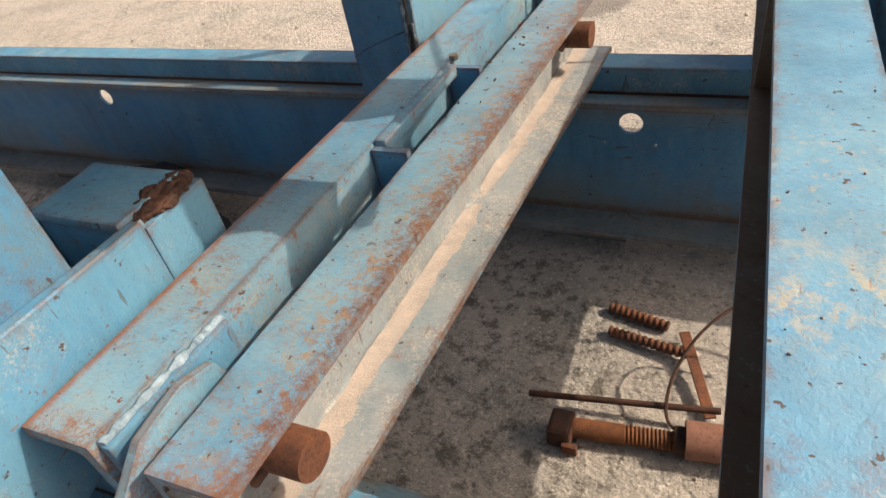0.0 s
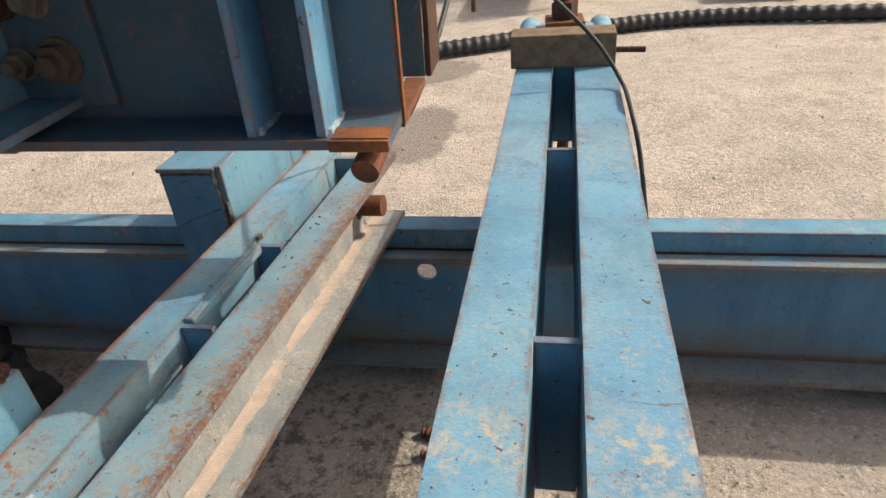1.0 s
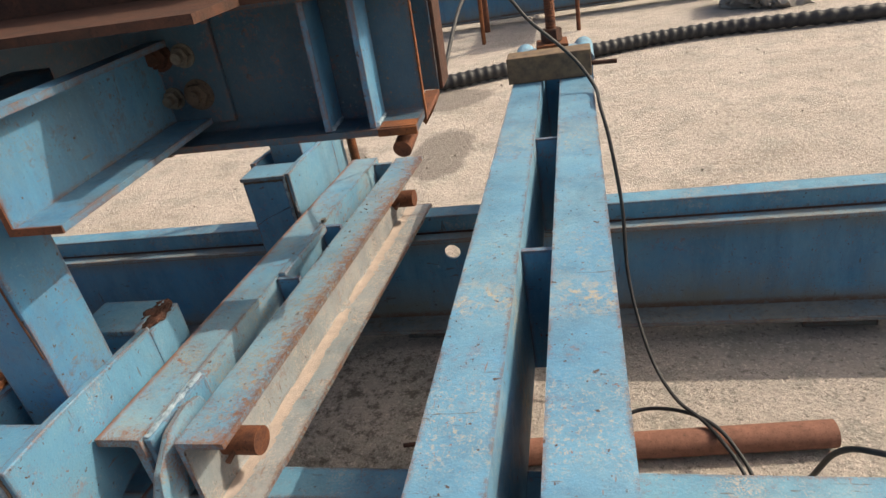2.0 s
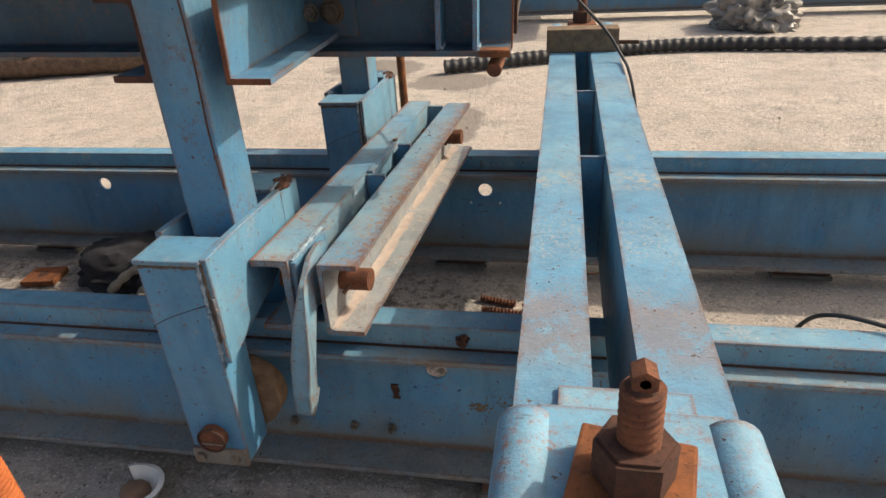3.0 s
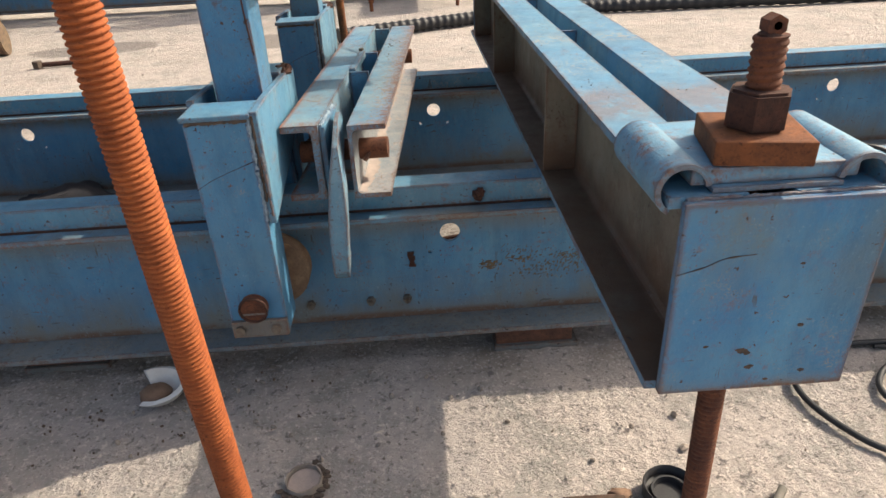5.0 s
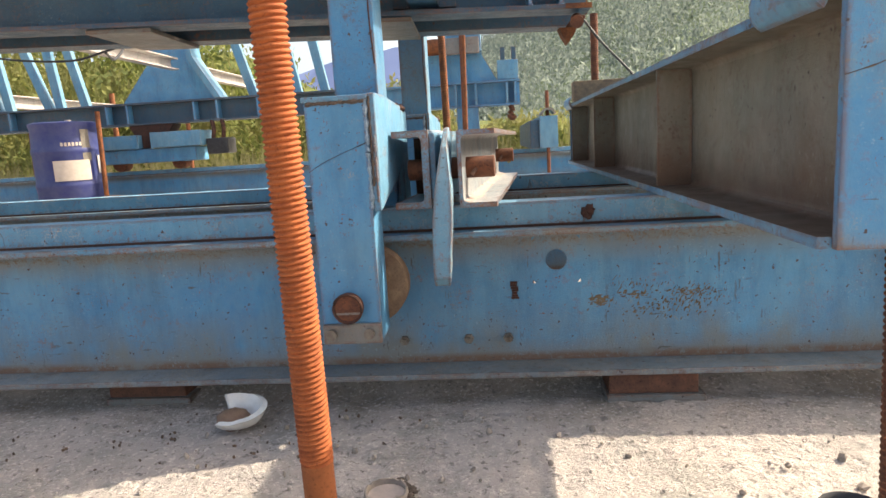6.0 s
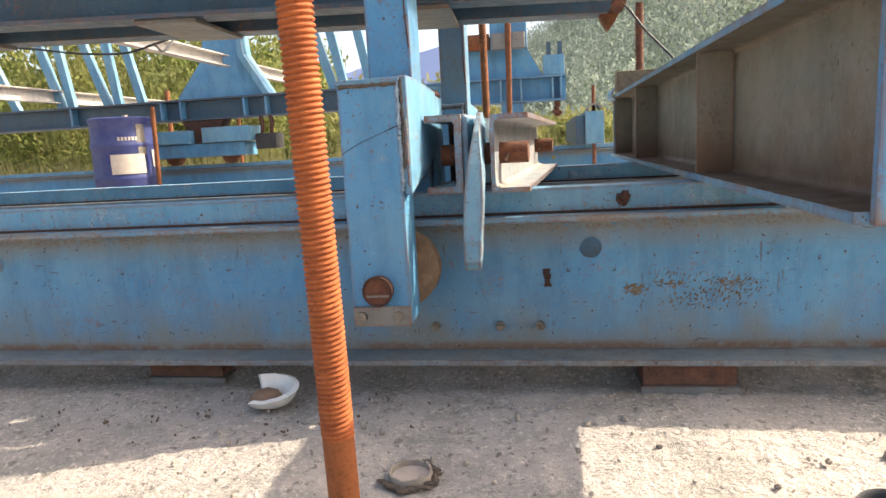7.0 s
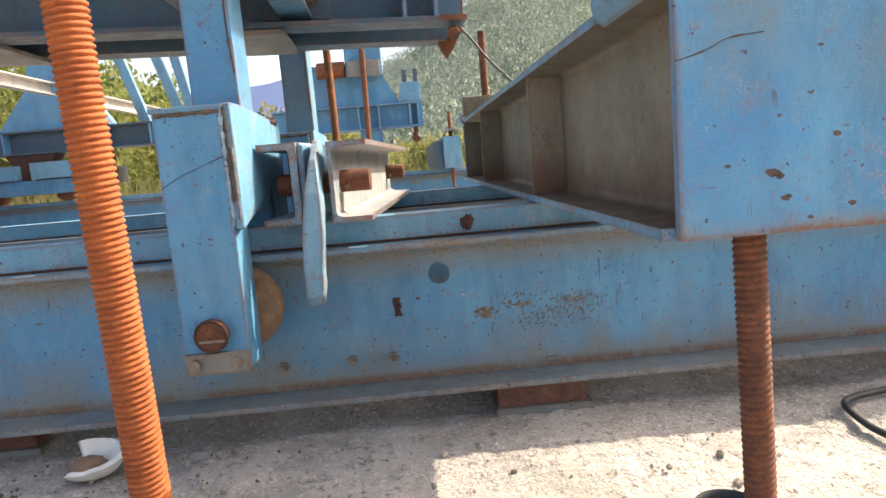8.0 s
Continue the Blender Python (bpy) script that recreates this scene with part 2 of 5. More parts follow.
SEAT_PAINT = painted("seat_paint", (0.085, 0.30, 0.49), (0.18, 0.37, 0.48), dust=(0.40, 0.32, 0.24), rust=(0.24, 0.10, 0.055), dusty=0.50, rusty=0.58, shift=95, worn=0.36)
PALE_BLUE = painted("pale_worn_paint", (0.09, 0.27, 0.40), (0.18, 0.33, 0.40), dust=(0.36, 0.33, 0.26), dusty=0.52, rusty=0.66, shift=99, worn=0.38)
BLUE_OLD = painted("blue_paint_rusty", (0.086, 0.281, 0.448), (0.184, 0.335, 0.410), dust=(0.36, 0.26, 0.14), dusty=0.48, rusty=0.60, shift=5, bands=[(SLANT, 0.052, 0.090, 0.010, (0.19, 0.075, 0.034), 0.115), (SLANT, 0.026, 0.090, 0.02, (0.29, 0.18, 0.09), 0.10), (SLANT, 0.066, 0.090, 0.006, (0.13, 0.05, 0.028), 0.13), (SLANT, -0.128, -0.117, 0.004, (0.22, 0.075, 0.04), 0.24), (SLANT, -0.124, -0.09, 0.012, (0.36, 0.20, 0.09), 0.06), ((0, 1, 0), -0.08, -0.045, 0.012, (0.24, 0.10, 0.05), 0.12)])
# the blue paint again, with deep shade put into its colour
BLUE_SHADED = painted("blue_paint_shaded", (0.014, 0.068, 0.125), (0.025, 0.085, 0.14), dust=(0.09, 0.075, 0.055), dusty=0.50, rusty=0.64, shift=8, grimy=0.30)
GREY_BLUE = painted("greyed_blue_paint", (0.14, 0.18, 0.185), (0.21, 0.20, 0.175), dust=(0.22, 0.16, 0.115), rust=(0.11, 0.055, 0.035), dusty=0.46, rusty=0.60, rough=0.6, shift=13)
SANDY = painted("sandy_blue_paint", (0.20, 0.29, 0.34), (0.32, 0.35, 0.36), dust=(0.52, 0.42, 0.35), dusty=0.44, rusty=0.66, shift=17)
RUST = rusted("rust", (0.20, 0.072, 0.034), (0.075, 0.032, 0.022))
RUST_BRIGHT = rusted("orange_rust", (0.245, 0.083, 0.027), (0.085, 0.033, 0.018), scale=0.7)
RUST_DARK = rusted("dark_rust", (0.10, 0.04, 0.025), (0.035, 0.02, 0.016))
BAR_ORANGE = rusted("orange_bar_rust", (0.40, 0.112, 0.033), (0.23, 0.058, 0.018), strength=0.4)
RUST_SHANK = rusted("shank_rust", (0.30, 0.095, 0.03), (0.20, 0.06, 0.02), strength=0.3)
BOLT = plain("bolt_steel", (0.28, 0.25, 0.21), (0.12, 0.09, 0.07), 0.5, 60, 0.6)
STAINS = [(-0.17, 2.50, 0.17, 0.38), (-2.35, 4.05, 0.5, 0.27), (-1.0, 3.95, 0.4, 0.3), (-0.747, 2.498, 0.16, 0.25), (-0.328, 3.498, 0.35, 0.25)]   # damp patches: centre and reach
CONCRETE = concrete("concrete", (0.565, 0.50, 0.45), (0.44, 0.39, 0.35), (0.535, 0.46, 0.41), STAINS)
STONE = plain("grey_brown_stone", (0.36, 0.30, 0.25), (0.22, 0.185, 0.15), 0.9, 60)
PALE_WOOD = plain("pale_wood", (0.48, 0.36, 0.22), (0.34, 0.25, 0.15), 0.85, 25)
WOOD = plain("weathered_wood", (0.22, 0.15, 0.09), (0.08, 0.06, 0.05), 0.85, 30)
BLACK = plain("black_rubber", (0.018, 0.018, 0.02), (0.04, 0.04, 0.042), 0.55, 30)
WHITE = plain("white_glaze", (0.72, 0.70, 0.66), (0.55, 0.52, 0.48), 0.4, 25)
CLAY = plain("brown_clay", (0.24, 0.15, 0.10), (0.15, 0.09, 0.06), 0.9, 40)
LOG = plain("brown_bark", (0.19, 0.12, 0.08), (0.05, 0.035, 0.028), 0.9, 22, bump=0.6)
FLAKE = plain("bared_steel", (0.19, 0.145, 0.09), (0.075, 0.06, 0.048), 0.8, 90)
DRUM = plain("blue_drum_plastic", (0.016, 0.026, 0.135), (0.055, 0.065, 0.145), 0.5, 9)
PAPER = plain("label_paper", (0.50, 0.44, 0.38), (0.40, 0.34, 0.29), 0.8, 15)
CLOTH = plain("dark_cloth", (0.016, 0.016, 0.02), (0.03, 0.03, 0.035), 0.9, 30)
CLOTH_GREY = plain("grey_cloth", (0.25, 0.23, 0.20), (0.12, 0.11, 0.10), 0.9, 30)
FOIL = plain("white_plastic_sheet", (0.30, 0.275, 0.25), (0.18, 0.165, 0.15), 0.4, 12)
WELD = plain("painted_weld", (0.36, 0.45, 0.52), (0.10, 0.16, 0.21), 0.5, 55, bump=0.9)
STICK = plain("grey_weathered_bar", (0.20, 0.18, 0.15), (0.11, 0.10, 0.085), 0.7, 30)
GREY_RUST = rusted("flaked_brown_steel", (0.13, 0.095, 0.07), (0.06, 0.045, 0.036))
PROP = rusted("red_brown_tube_rust", (0.26, 0.12, 0.085), (0.15, 0.07, 0.05), strength=0.3)
PAD = rusted("brown_pad_steel", (0.19, 0.085, 0.05), (0.09, 0.045, 0.032))
WHEEL = rusted("sandy_rust", (0.30, 0.19, 0.11), (0.14, 0.08, 0.05))
SAND = plain("pale_sand", (0.47, 0.375, 0.325), (0.33, 0.285, 0.26), 0.95, 55, bump=0.9)
PALE = painted("pale_paint", (0.40, 0.44, 0.45), (0.50, 0.49, 0.46), rusty=0.75, shift=21)


# ---- shapes ----
def box(bm, x0, x1, y0, y1, z0, z1, bevel=0.0):
    vs = [bm.verts.new((x, y, z)) for z in (z0, z1) for y in (y0, y1) for x in (x0, x1)]
    fs = [bm.faces.new([vs[i] for i in f]) for f in ((0, 2, 3, 1), (4, 5, 7, 6), (0, 1, 5, 4), (2, 6, 7, 3), (0, 4, 6, 2), (1, 3, 7, 5))]
    if bevel:
        es = list({e for f in fs for e in f.edges})
        bmesh.ops.bevel(bm, geom=es, offset=bevel, segments=2, affect="EDGES", profile=0.6)
    return bm


def extruded(bm, outline, a, b, axis="y"):
    """A closed outline of two numbers each, drawn out from a to b along an axis."""
    def at(p, s):
        return {"x": (s, p[0], p[1]), "y": (p[0], s, p[1]), "z": (p[0], p[1], s)}[axis]
    one, two = [bm.verts.new(at(p, a)) for p in outline], [bm.verts.new(at(p, b)) for p in outline]
    k = len(outline)
    for i in range(k):
        bm.faces.new((one[i], one[(i + 1) % k], two[(i + 1) % k], two[i]))
    bm.faces.new(one[::-1])
    bm.faces.new(two)
    bmesh.ops.recalc_face_normals(bm, faces=bm.faces)
    return bm


def channel_outline(x0, x1, z0, z1, web, flange, r=0.008):
    """A channel with its web at x0 and its flanges reaching to x1."""
    s = 1 if x1 > x0 else -1
    pts = [(x0, z0), (x1, z0), (x1, z0 + flange)]
    for k in range(5):
        a = math.pi / 2 * k / 4
        pts.append((x0 + s * (web + r - r * math.sin(a)), z0 + flange + r - r * math.cos(a)))
    for k in range(5):
        a = math.pi / 2 * k / 4
        pts.append((x0 + s * (web + r - r * math.cos(a)), z1 - flange - r + r * math.sin(a)))
    return pts + [(x1, z1 - flange), (x1, z1), (x0, z1)]


def frame_of(a, b):
    """A turn that lays z along the way from a to b, at a."""
    a, b = Vector(a), Vector(b)
    return Matrix.Translation(a) @ (b - a).to_track_quat("Z", "Y").to_matrix().to_4x4(), (b - a).length


def rod(bm, a, b, r, seg=16, r2=None, cap=True):
    m, length = frame_of(a, b)
    rings = []
    for z, rr in ((0, r), (length, r if r2 is None else r2)):
        rings.append([bm.verts.new(m @ Vector((rr * math.cos(t * math.tau / seg), rr * math.sin(t * math.tau / seg), z))) for t in range(seg)])
    for i in range(seg):
        bm.faces.new((rings[0][i], rings[0][(i + 1) % seg], rings[1][(i + 1) % seg], rings[1][i]))
    if cap:
        bm.faces.new(rings[0][::-1])
        bm.faces.new(rings[1])
    return bm


def threaded(bm, a, b, r, pitch, depth, seg=18, per=6):
    """A bar with a rounded thread wound round it."""
    m, length = frame_of(a, b)
    k = int(length / pitch * per)
    last = None
    for i in range(k + 1):
        z, ring = length * i / k, []
        for s in range(seg):
            w = 0.5 + 0.5 * math.cos(math.tau * (z / pitch - s / seg))
            rr = r - depth * (1 - w) ** 1.6
            t = s * math.tau / seg
            ring.append(bm.verts.new(m @ Vector((rr * math.cos(t), rr * math.sin(t), z))))
        if last:
            for s in range(seg):
                bm.faces.new((last[s], last[(s + 1) % seg], ring[(s + 1) % seg], ring[s]))
        else:
            bm.faces.new(ring[::-1])
        last = ring
    bm.faces.new(last)
    return bm


def smooth_path(points, steps=8):
    """Points along a soft curve through the given ones."""
    ps = [Vector(p) for p in points]
    ps = [2 * ps[0] - ps[1], *ps, 2 * ps[-1] - ps[-2]]
    out = []
    for i in range(1, len(ps) - 2):
        p0, p1, p2, p3 = ps[i - 1:i + 3]
        for k in range(steps):
            t = k / steps
            out.append(0.5 * (2 * p1 + (p2 - p0) * t + (2 * p0 - 5 * p1 + 4 * p2 - p3) * t * t + (3 * p1 - p0 - 3 * p2 + p3) * t ** 3))
    return out + [ps[-2]]


def tube(bm, points, r, seg=10, wave=None):
    """A tube along points; wave(i) scales the radius."""
    last = None
    for i, p in enumerate(points):
        d = (points[min(i + 1, len(points) - 1)] - points[max(i - 1, 0)]).normalized()
        side = d.cross(Vector((0, 0, 1))) if abs(d.z) < 0.95 else d.cross(Vector((1, 0, 0)))
        side.normalize()
        up = side.cross(d)
        rr = r * (wave(i) if wave else 1)
        ring = [bm.verts.new(p + rr * (math.cos(t * math.tau / seg) * side + math.sin(t * math.tau / seg) * up)) for t in range(seg)]
        if last:
            for s in range(seg):
                bm.faces.new((last[s], last[(s + 1) % seg], ring[(s + 1) % seg], ring[s]))
        else:
            bm.faces.new(ring[::-1])
        last = ring
    bm.faces.new(last)
    return bm


def made(name, bm, material, smooth=False):
    bmesh.ops.recalc_face_normals(bm, faces=bm.faces)
    me = bpy.data.meshes.new(name)
    if smooth:
        for f in bm.faces:
            f.smooth = True
    bm.to_mesh(me)
    bm.free()
    me.materials.append(material)
    if smooth:
        me.set_sharp_from_angle(angle=radians(50))
    return new(name, me)


def part(name, bm, material, parent, label="", smooth=False):
    ob = made(name, bm, material, smooth)
    ob.parent = parent
    ob.matrix_parent_inverse = parent.matrix_world.inverted()
    return tagged(ob, label)


def thing(name, at, label, category, group="", kind=""):
    ob = new(name)
    ob.empty_display_size = 0.05
    ob.matrix_world = Matrix.Translation(at)
    bpy.context.view_layer.update()
    return tagged(ob, label, category, group, kind)


def B():
    return bmesh.new()


def weld(a, b, r, seed=0.0):
    """A rough bead laid from a to b."""
    a, b = Vector(a), Vector(b)
    k = max(8, int((b - a).length / 0.0022))
    pts = [a.lerp(b, i / k) + 0.0014 * Vector((noise.noise((i * 0.4, seed, 1)), noise.noise((i * 0.4, seed, 5)), noise.noise((i * 0.4, seed, 9)))) for i in range(k + 1)]
    return tube(B(), pts, r, 8, lambda i: 0.85 + 0.06 * math.sin(i * 1.1) + 0.75 * noise.noise((i * 0.17, seed, 3)))


def hexa(bm, at, r, h, axis=(0, 0, 1), seg=6):
    a = Vector(at)
    return rod(bm, a, a + Vector(axis) * h, r, seg)


def two_sided(ob, second, pick):
    """Gives the faces that pick chooses the second material."""
    ob.data.materials.append(second)
    for p in ob.data.polygons:
        if pick(p.center, p.normal):
            p.material_index = 1
    return ob


# ---- ground ----
def slab_z(x, y):
    """The slab's unevenness: slow waves, lumps and small pits."""
    if not (abs(x) < 9 and -5 < y < 9):
        return -0.003
    z = 0.006 * noise.noise((x * 1.7, y * 1.7, 0)) - 0.003
    if -1.15 < x < 1.5 and -0.8 < y < 0.95:
        rough = 1.0 if y < 0.05 else 0.25
        z += rough * (0.0040 * noise.noise((x * 28, y * 28, 2)) + 0.0042 * noise.noise((x * 61, y * 61, 5)) - 0.010 * max(0, noise.noise((x * 40, y * 40, 9)) - 0.32))
    if abs(x) < 7 and -0.02 < y < 0.20:
        z += (0.034 + 0.010 * noise.noise((x * 5, 0, 7)) + 0.004 * noise.noise((x * 30, y * 20, 7))) * math.sin(math.pi * (y + 0.02) / 0.22) ** 2
    return z


def ground():
    bm = B()
    xs = [-9 + 0.2 * i for i in range(40)] + [-1.1 + 0.009 * i for i in range(284)] + [1.5 + 0.2 * i for i in range(38)]
    ys = [-5 + 0.2 * i for i in range(21)] + [-0.78 + 0.009 * i for i in range(190)] + [0.98 + 0.2 * i for i in range(40)]
    xs = [-900, -200, -60, -20, *xs, 20, 60, 200, 900]
    ys = [-900, -200, -40, -10, *ys, 14, 40, 200, 900]
    rows = [[bm.verts.new((x, y, slab_z(x, y))) for x in xs] for y in ys]
    for a, b in zip(rows, rows[1:]):
        for i in range(len(xs) - 1):
            bm.faces.new((a[i], a[i + 1], b[i + 1], b[i]))
    ob = made("ground", bm, CONCRETE, True)
    if ob.data.polygons[0].normal.z < 0:
        ob.data.flip_normals()
    return tagged(ob, "pale rough concrete yard slab with dust and pits", "ground", kind="structure")


ground()


# ---- rails ----
HOLES = (-2.60, -1.20, 0.19, 1.60)


def web_plate(bm, x0, x1, y, thick, z0, z1, holes, hz, r):
    """A web with round holes through it."""
    s = 0.05
    cuts = [x0]
    for h in holes:
        cuts += [h - s, h + s]
    cuts.append(x1)
    for i in range(0, len(cuts), 2):
        box(bm, cuts[i], cuts[i + 1], y - thick / 2, y + thick / 2, z0, z1)
    for h in holes:
        box(bm, h - s, h + s, y - thick / 2, y + thick / 2, z0, hz - s)
        box(bm, h - s, h + s, y - thick / 2, y + thick / 2, hz + s, z1)
        k = 32
        sides = []
        for yy in (y - thick / 2, y + thick / 2):
            inner, outer = [], []
            for i in range(k):
                a = math.tau * (i + 0.5) / k
                c, d = math.cos(a), math.sin(a)
                q = s / max(abs(c), abs(d))
                inner.append(bm.verts.new((h + r * c, yy, hz + r * d)))
                outer.append(bm.verts.new((h + q * c, yy, hz + q * d)))
            for i in range(k):
                bm.faces.new((inner[i], inner[(i + 1) % k], outer[(i + 1) % k], outer[i]))
            sides.append(inner)
        for i in range(k):
            bm.faces.new((sides[0][i], sides[0][(i + 1) % k], sides[1][(i + 1) % k], sides[1][i]))
    return bm


def rail(y, label, x0=-6.5, x1=6.0, near=False, paint=None):
    paint = paint or BLUE_RAIL
    rail_ob = thing("rail_beam", (0, y, 0.058), label, "rail beam", "traveller rails")
    part("web", web_plate(B(), x0, x1, y, 0.008, 0.0705, 0.3475, HOLES, 0.286, 0.0225), paint, rail_ob)
    part("top_flange", box(B(), x0, x1, y - 0.068, y + 0.068, 0.348, 0.361, 0.002), RAIL_TOP, rail_ob)
    part("bottom_flange", box(B(), x0, x1, y - 0.078, y + 0.078, 0.058, 0.070, 0.002), FLANGE, rail_ob)
    part("guide_bar", box(B(), x0, x1, y - 0.030, y + 0.030, 0.3615, 0.413, 0.003), RAIL_TOP, rail_ob, "raised bar welded on the flange")
    part("seam", box(B(), x0, x1, y - 0.0316, y - 0.0302, 0.3612, 0.3665), RUST_DARK, rail_ob, "dark rusty seam under the guide bar")
    if near:
        for bx in (-0.139, 0.0, 0.084):
            bolt = hexa(B(), (bx, y - 0.004, 0.123), 0.0105, -0.010, (0, 1, 0))
            rod(bolt, (bx, y - 0.014, 0.123), (bx, y - 0.022, 0.123), 0.006, 12)
            part("bolt", bolt, BOLT, rail_ob, "weathered steel bolt")
        bm = B()
        for k in range(7):
            a = k * 0.9
            box(bm, 0.094 + 0.002 * math.sin(a), 0.108 + 0.002 * math.cos(2 * a), y - 0.0075, y - 0.004, 0.206 + 0.0055 * k, 0.2105 + 0.0055 * k)
        part("weld_scar", bm, RUST_DARK, rail_ob, "rusted weld scar")
        bm = B()
        bmesh.ops.create_icosphere(bm, subdivisions=3, radius=1.0)
        for v in bm.verts:
            k = 1 + 0.7 * noise.noise(v.co * 1.9) + 0.3 * noise.noise(v.co * 5)
            v.co = Vector((0.254 + 0.012 * v.co.x * k, y - 0.034 + 0.008 * v.co.y * k, 0.388 + 0.013 * v.co.z * k))
        part("weld_lump", bm, RUST_DARK, rail_ob, "rusted lump of weld")
    return rail_ob


rail(0.0, "weathered blue steel I-beam rail with a raised guide bar, resting on steel pads", near=True)
rail(0.922, "shaded blue steel I-beam rail with round web holes")
rail(5.98, "distant blue steel I-beam rail of a second traveller", -12, 10)

for px0, px1, ylo in ((0.284, 0.462, -0.070), (-0.82, -0.64, -0.030), (1.55, 1.72, -0.06), (-2.1, -1.93, -0.06)):
    pad = thing("steel_pad", ((px0 + px1) / 2, 0, 0), "brown rusted steel packing pad under the rail", "packing pad", "rail pads")
    part("lower_plate", box(B(), px0 - 0.005, px1 + 0.012, ylo, 0.09, -0.004, 0.012, 0.002), GREY_BLUE, pad)
    part("upper_block", box(B(), px0, px1, ylo + 0.008, 0.085, 0.0125, 0.0575, 0.003), PAD, pad)
for px0 in (-1.5, 0.1, 1.2):
    pad = thing("steel_pad", (px0, 0.922, 0), "rusted steel packing pad under the rail", "packing pad", "rail pads")
    part("lower_plate", box(B(), px0 - 0.09, px0 + 0.09, 0.905, 1.00, -0.004, 0.012, 0.002), GREY_BLUE, pad)
    part("upper_block", box(B(), px0 - 0.085, px0 + 0.085, 0.910, 0.995, 0.0125, 0.0575, 0.003), PAD, pad)


# ---- hook-wheel brackets with their uprights ----
def bracket(y, label):
    o = thing("wheel_bracket", (-0.205, y, 0.42), label, "wheel bracket", "wheel brackets")
    for s in (-1, 1):
        f, b = y + s * 0.190, y + s * 0.105
        lo, hi = min(f, b), max(f, b)
        leg = part("leg", box(B(), -0.262, -0.150, lo, hi, 0.180, 0.622, 0.004), BLUE, o)
        cap = box(B(), -0.266, -0.146, lo - 0.003, hi + 0.003, 0.6225, 0.632, 0.003)
        part("cap_plate", cap, BLUE_TOP, leg, "dusty blue cap plate with a rough weld")
        bm = weld((-0.258, f, 0.620), (-0.152, f, 0.6205), 0.0038, s)
        part("weld_bead", bm, GREY_RUST, leg, "rough weld bead")
        front = f - 0.0042 if s < 0 else f + 0.0042
        lo2, hi2 = min(front, f), max(front, f)
        keep = part("keeper_plate", box(B(), -0.260, -0.150, lo2 - 0.004, hi2 + 0.004, 0.179, 0.217, 0.002), GREY_BLUE, leg, "brown weathered keeper plate")
        for bx in (-0.243, -0.172):
            part("bolt", rod(B(), (bx, front - 0.012 * (s < 0), 0.199), (bx, front + 0.012 * (s > 0) + 0.001, 0.199), 0.010, 14), BOLT, keep)
        bm = rod(B(), (-0.208, lo2 - 0.012, 0.249), (-0.208, hi2 + 0.012, 0.249), 0.027, 28)
        part("axle", bm, RUST, leg, "rusty axle end")
        tip = front + s * 0.0128
        part("slot", box(B(), -0.230, -0.186, min(tip, tip - s * 0.0015), max(tip, tip - s * 0.0015), 0.2375, 0.2415), GREY_BLUE, leg, "scraped slot")
        part("rim", tube(B(), [Vector((-0.208 + 0.0265 * math.cos(math.tau * i / 32), tip, 0.249 + 0.0265 * math.sin(math.tau * i / 32))) for i in range(33)], 0.0028, 6), RUST_DARK, leg, "dark worn rim")
        w0, w1 = (y - 0.100, y - 0.062) if s < 0 else (y + 0.062, y + 0.100)
        part("wheel", rod(B(), (-0.188, w0, 0.268), (-0.188, w1, 0.268), 0.078, 40), WHEEL, o, "brown rusted wheel under the flange", True)
    # side plates over the rail, tapered towards their lower edge
    for x0, x1 in ((-0.148, -0.134), (-0.279, -0.265)):
        fr = y - 0.188 if x0 > -0.2 else y - 0.10
        outline = [(fr, 0.634), (y - 0.10, 0.636), (y + 0.119, 0.626), (y + 0.119, 0.500), (y + 0.02, 0.468), (y - 0.06, 0.452), (fr + 0.012, 0.426), (fr, 0.424)]
        bm = extruded(B(), outline, x0, x1, "x")
        bmesh.ops.bevel(bm, geom=list(bm.edges), offset=0.0016, segments=1, affect="EDGES")
        part("side_plate", bm, BLUE_TOP, o)
        if x0 < -0.2:
            continue
        part("weld_bead", weld((-0.1505, y - 0.1885, 0.430), (-0.1505, y - 0.1885, 0.630), 0.0040, 3), WELD, o, "pale weld bead")
        part("weld_bead", weld((-0.1440, y - 0.1890, 0.470), (-0.1440, y - 0.1890, 0.628), 0.0026, 11), GREY_RUST, o, "dark rusty seam beside the weld")
        part("weld_bead", weld((-0.1385, y - 0.1885, 0.440), (-0.1385, y - 0.1885, 0.560), 0.0028, 17), PALE_BLUE, o, "pale weld bead")
        part("cover_plate", box(B(), -0.1495, -0.134, y + 0.1195, y + 0.205, 0.19, 0.617, 0.003), BLUE_TOP, o)
        part("weld_bead", weld((-0.140, y + 0.119, 0.50), (-0.140, y + 0.119, 0.624), 0.004, 23), WELD, o, "pale weld bead")
        bm = B()
        bmesh.ops.create_icosphere(bm, subdivisions=5, radius=1.0)
        for v in bm.verts:
            q = v.co.copy()
            k = 1 + 0.30 * noise.noise(q * 2.5) + 0.35 * noise.noise((q.x * 3, q.y * 9, q.z * 3)) + 0.12 * noise.noise(q * 16)
            v.co = Vector((-0.150 + 0.017 * q.x * k, y + 0.160 + 0.047 * q.y, 0.622 + 0.011 * q.z * k))
        part("torn_edge", bm, RUST_DARK, o, "rough burnt edge with caked dirt", True)
    up = part("upright", box(B(), -0.238, -0.150, y - 0.050, y + 0.050, 0.440, 1.75, 0.004), POST_PAINT, o, "tall square box-section upright")
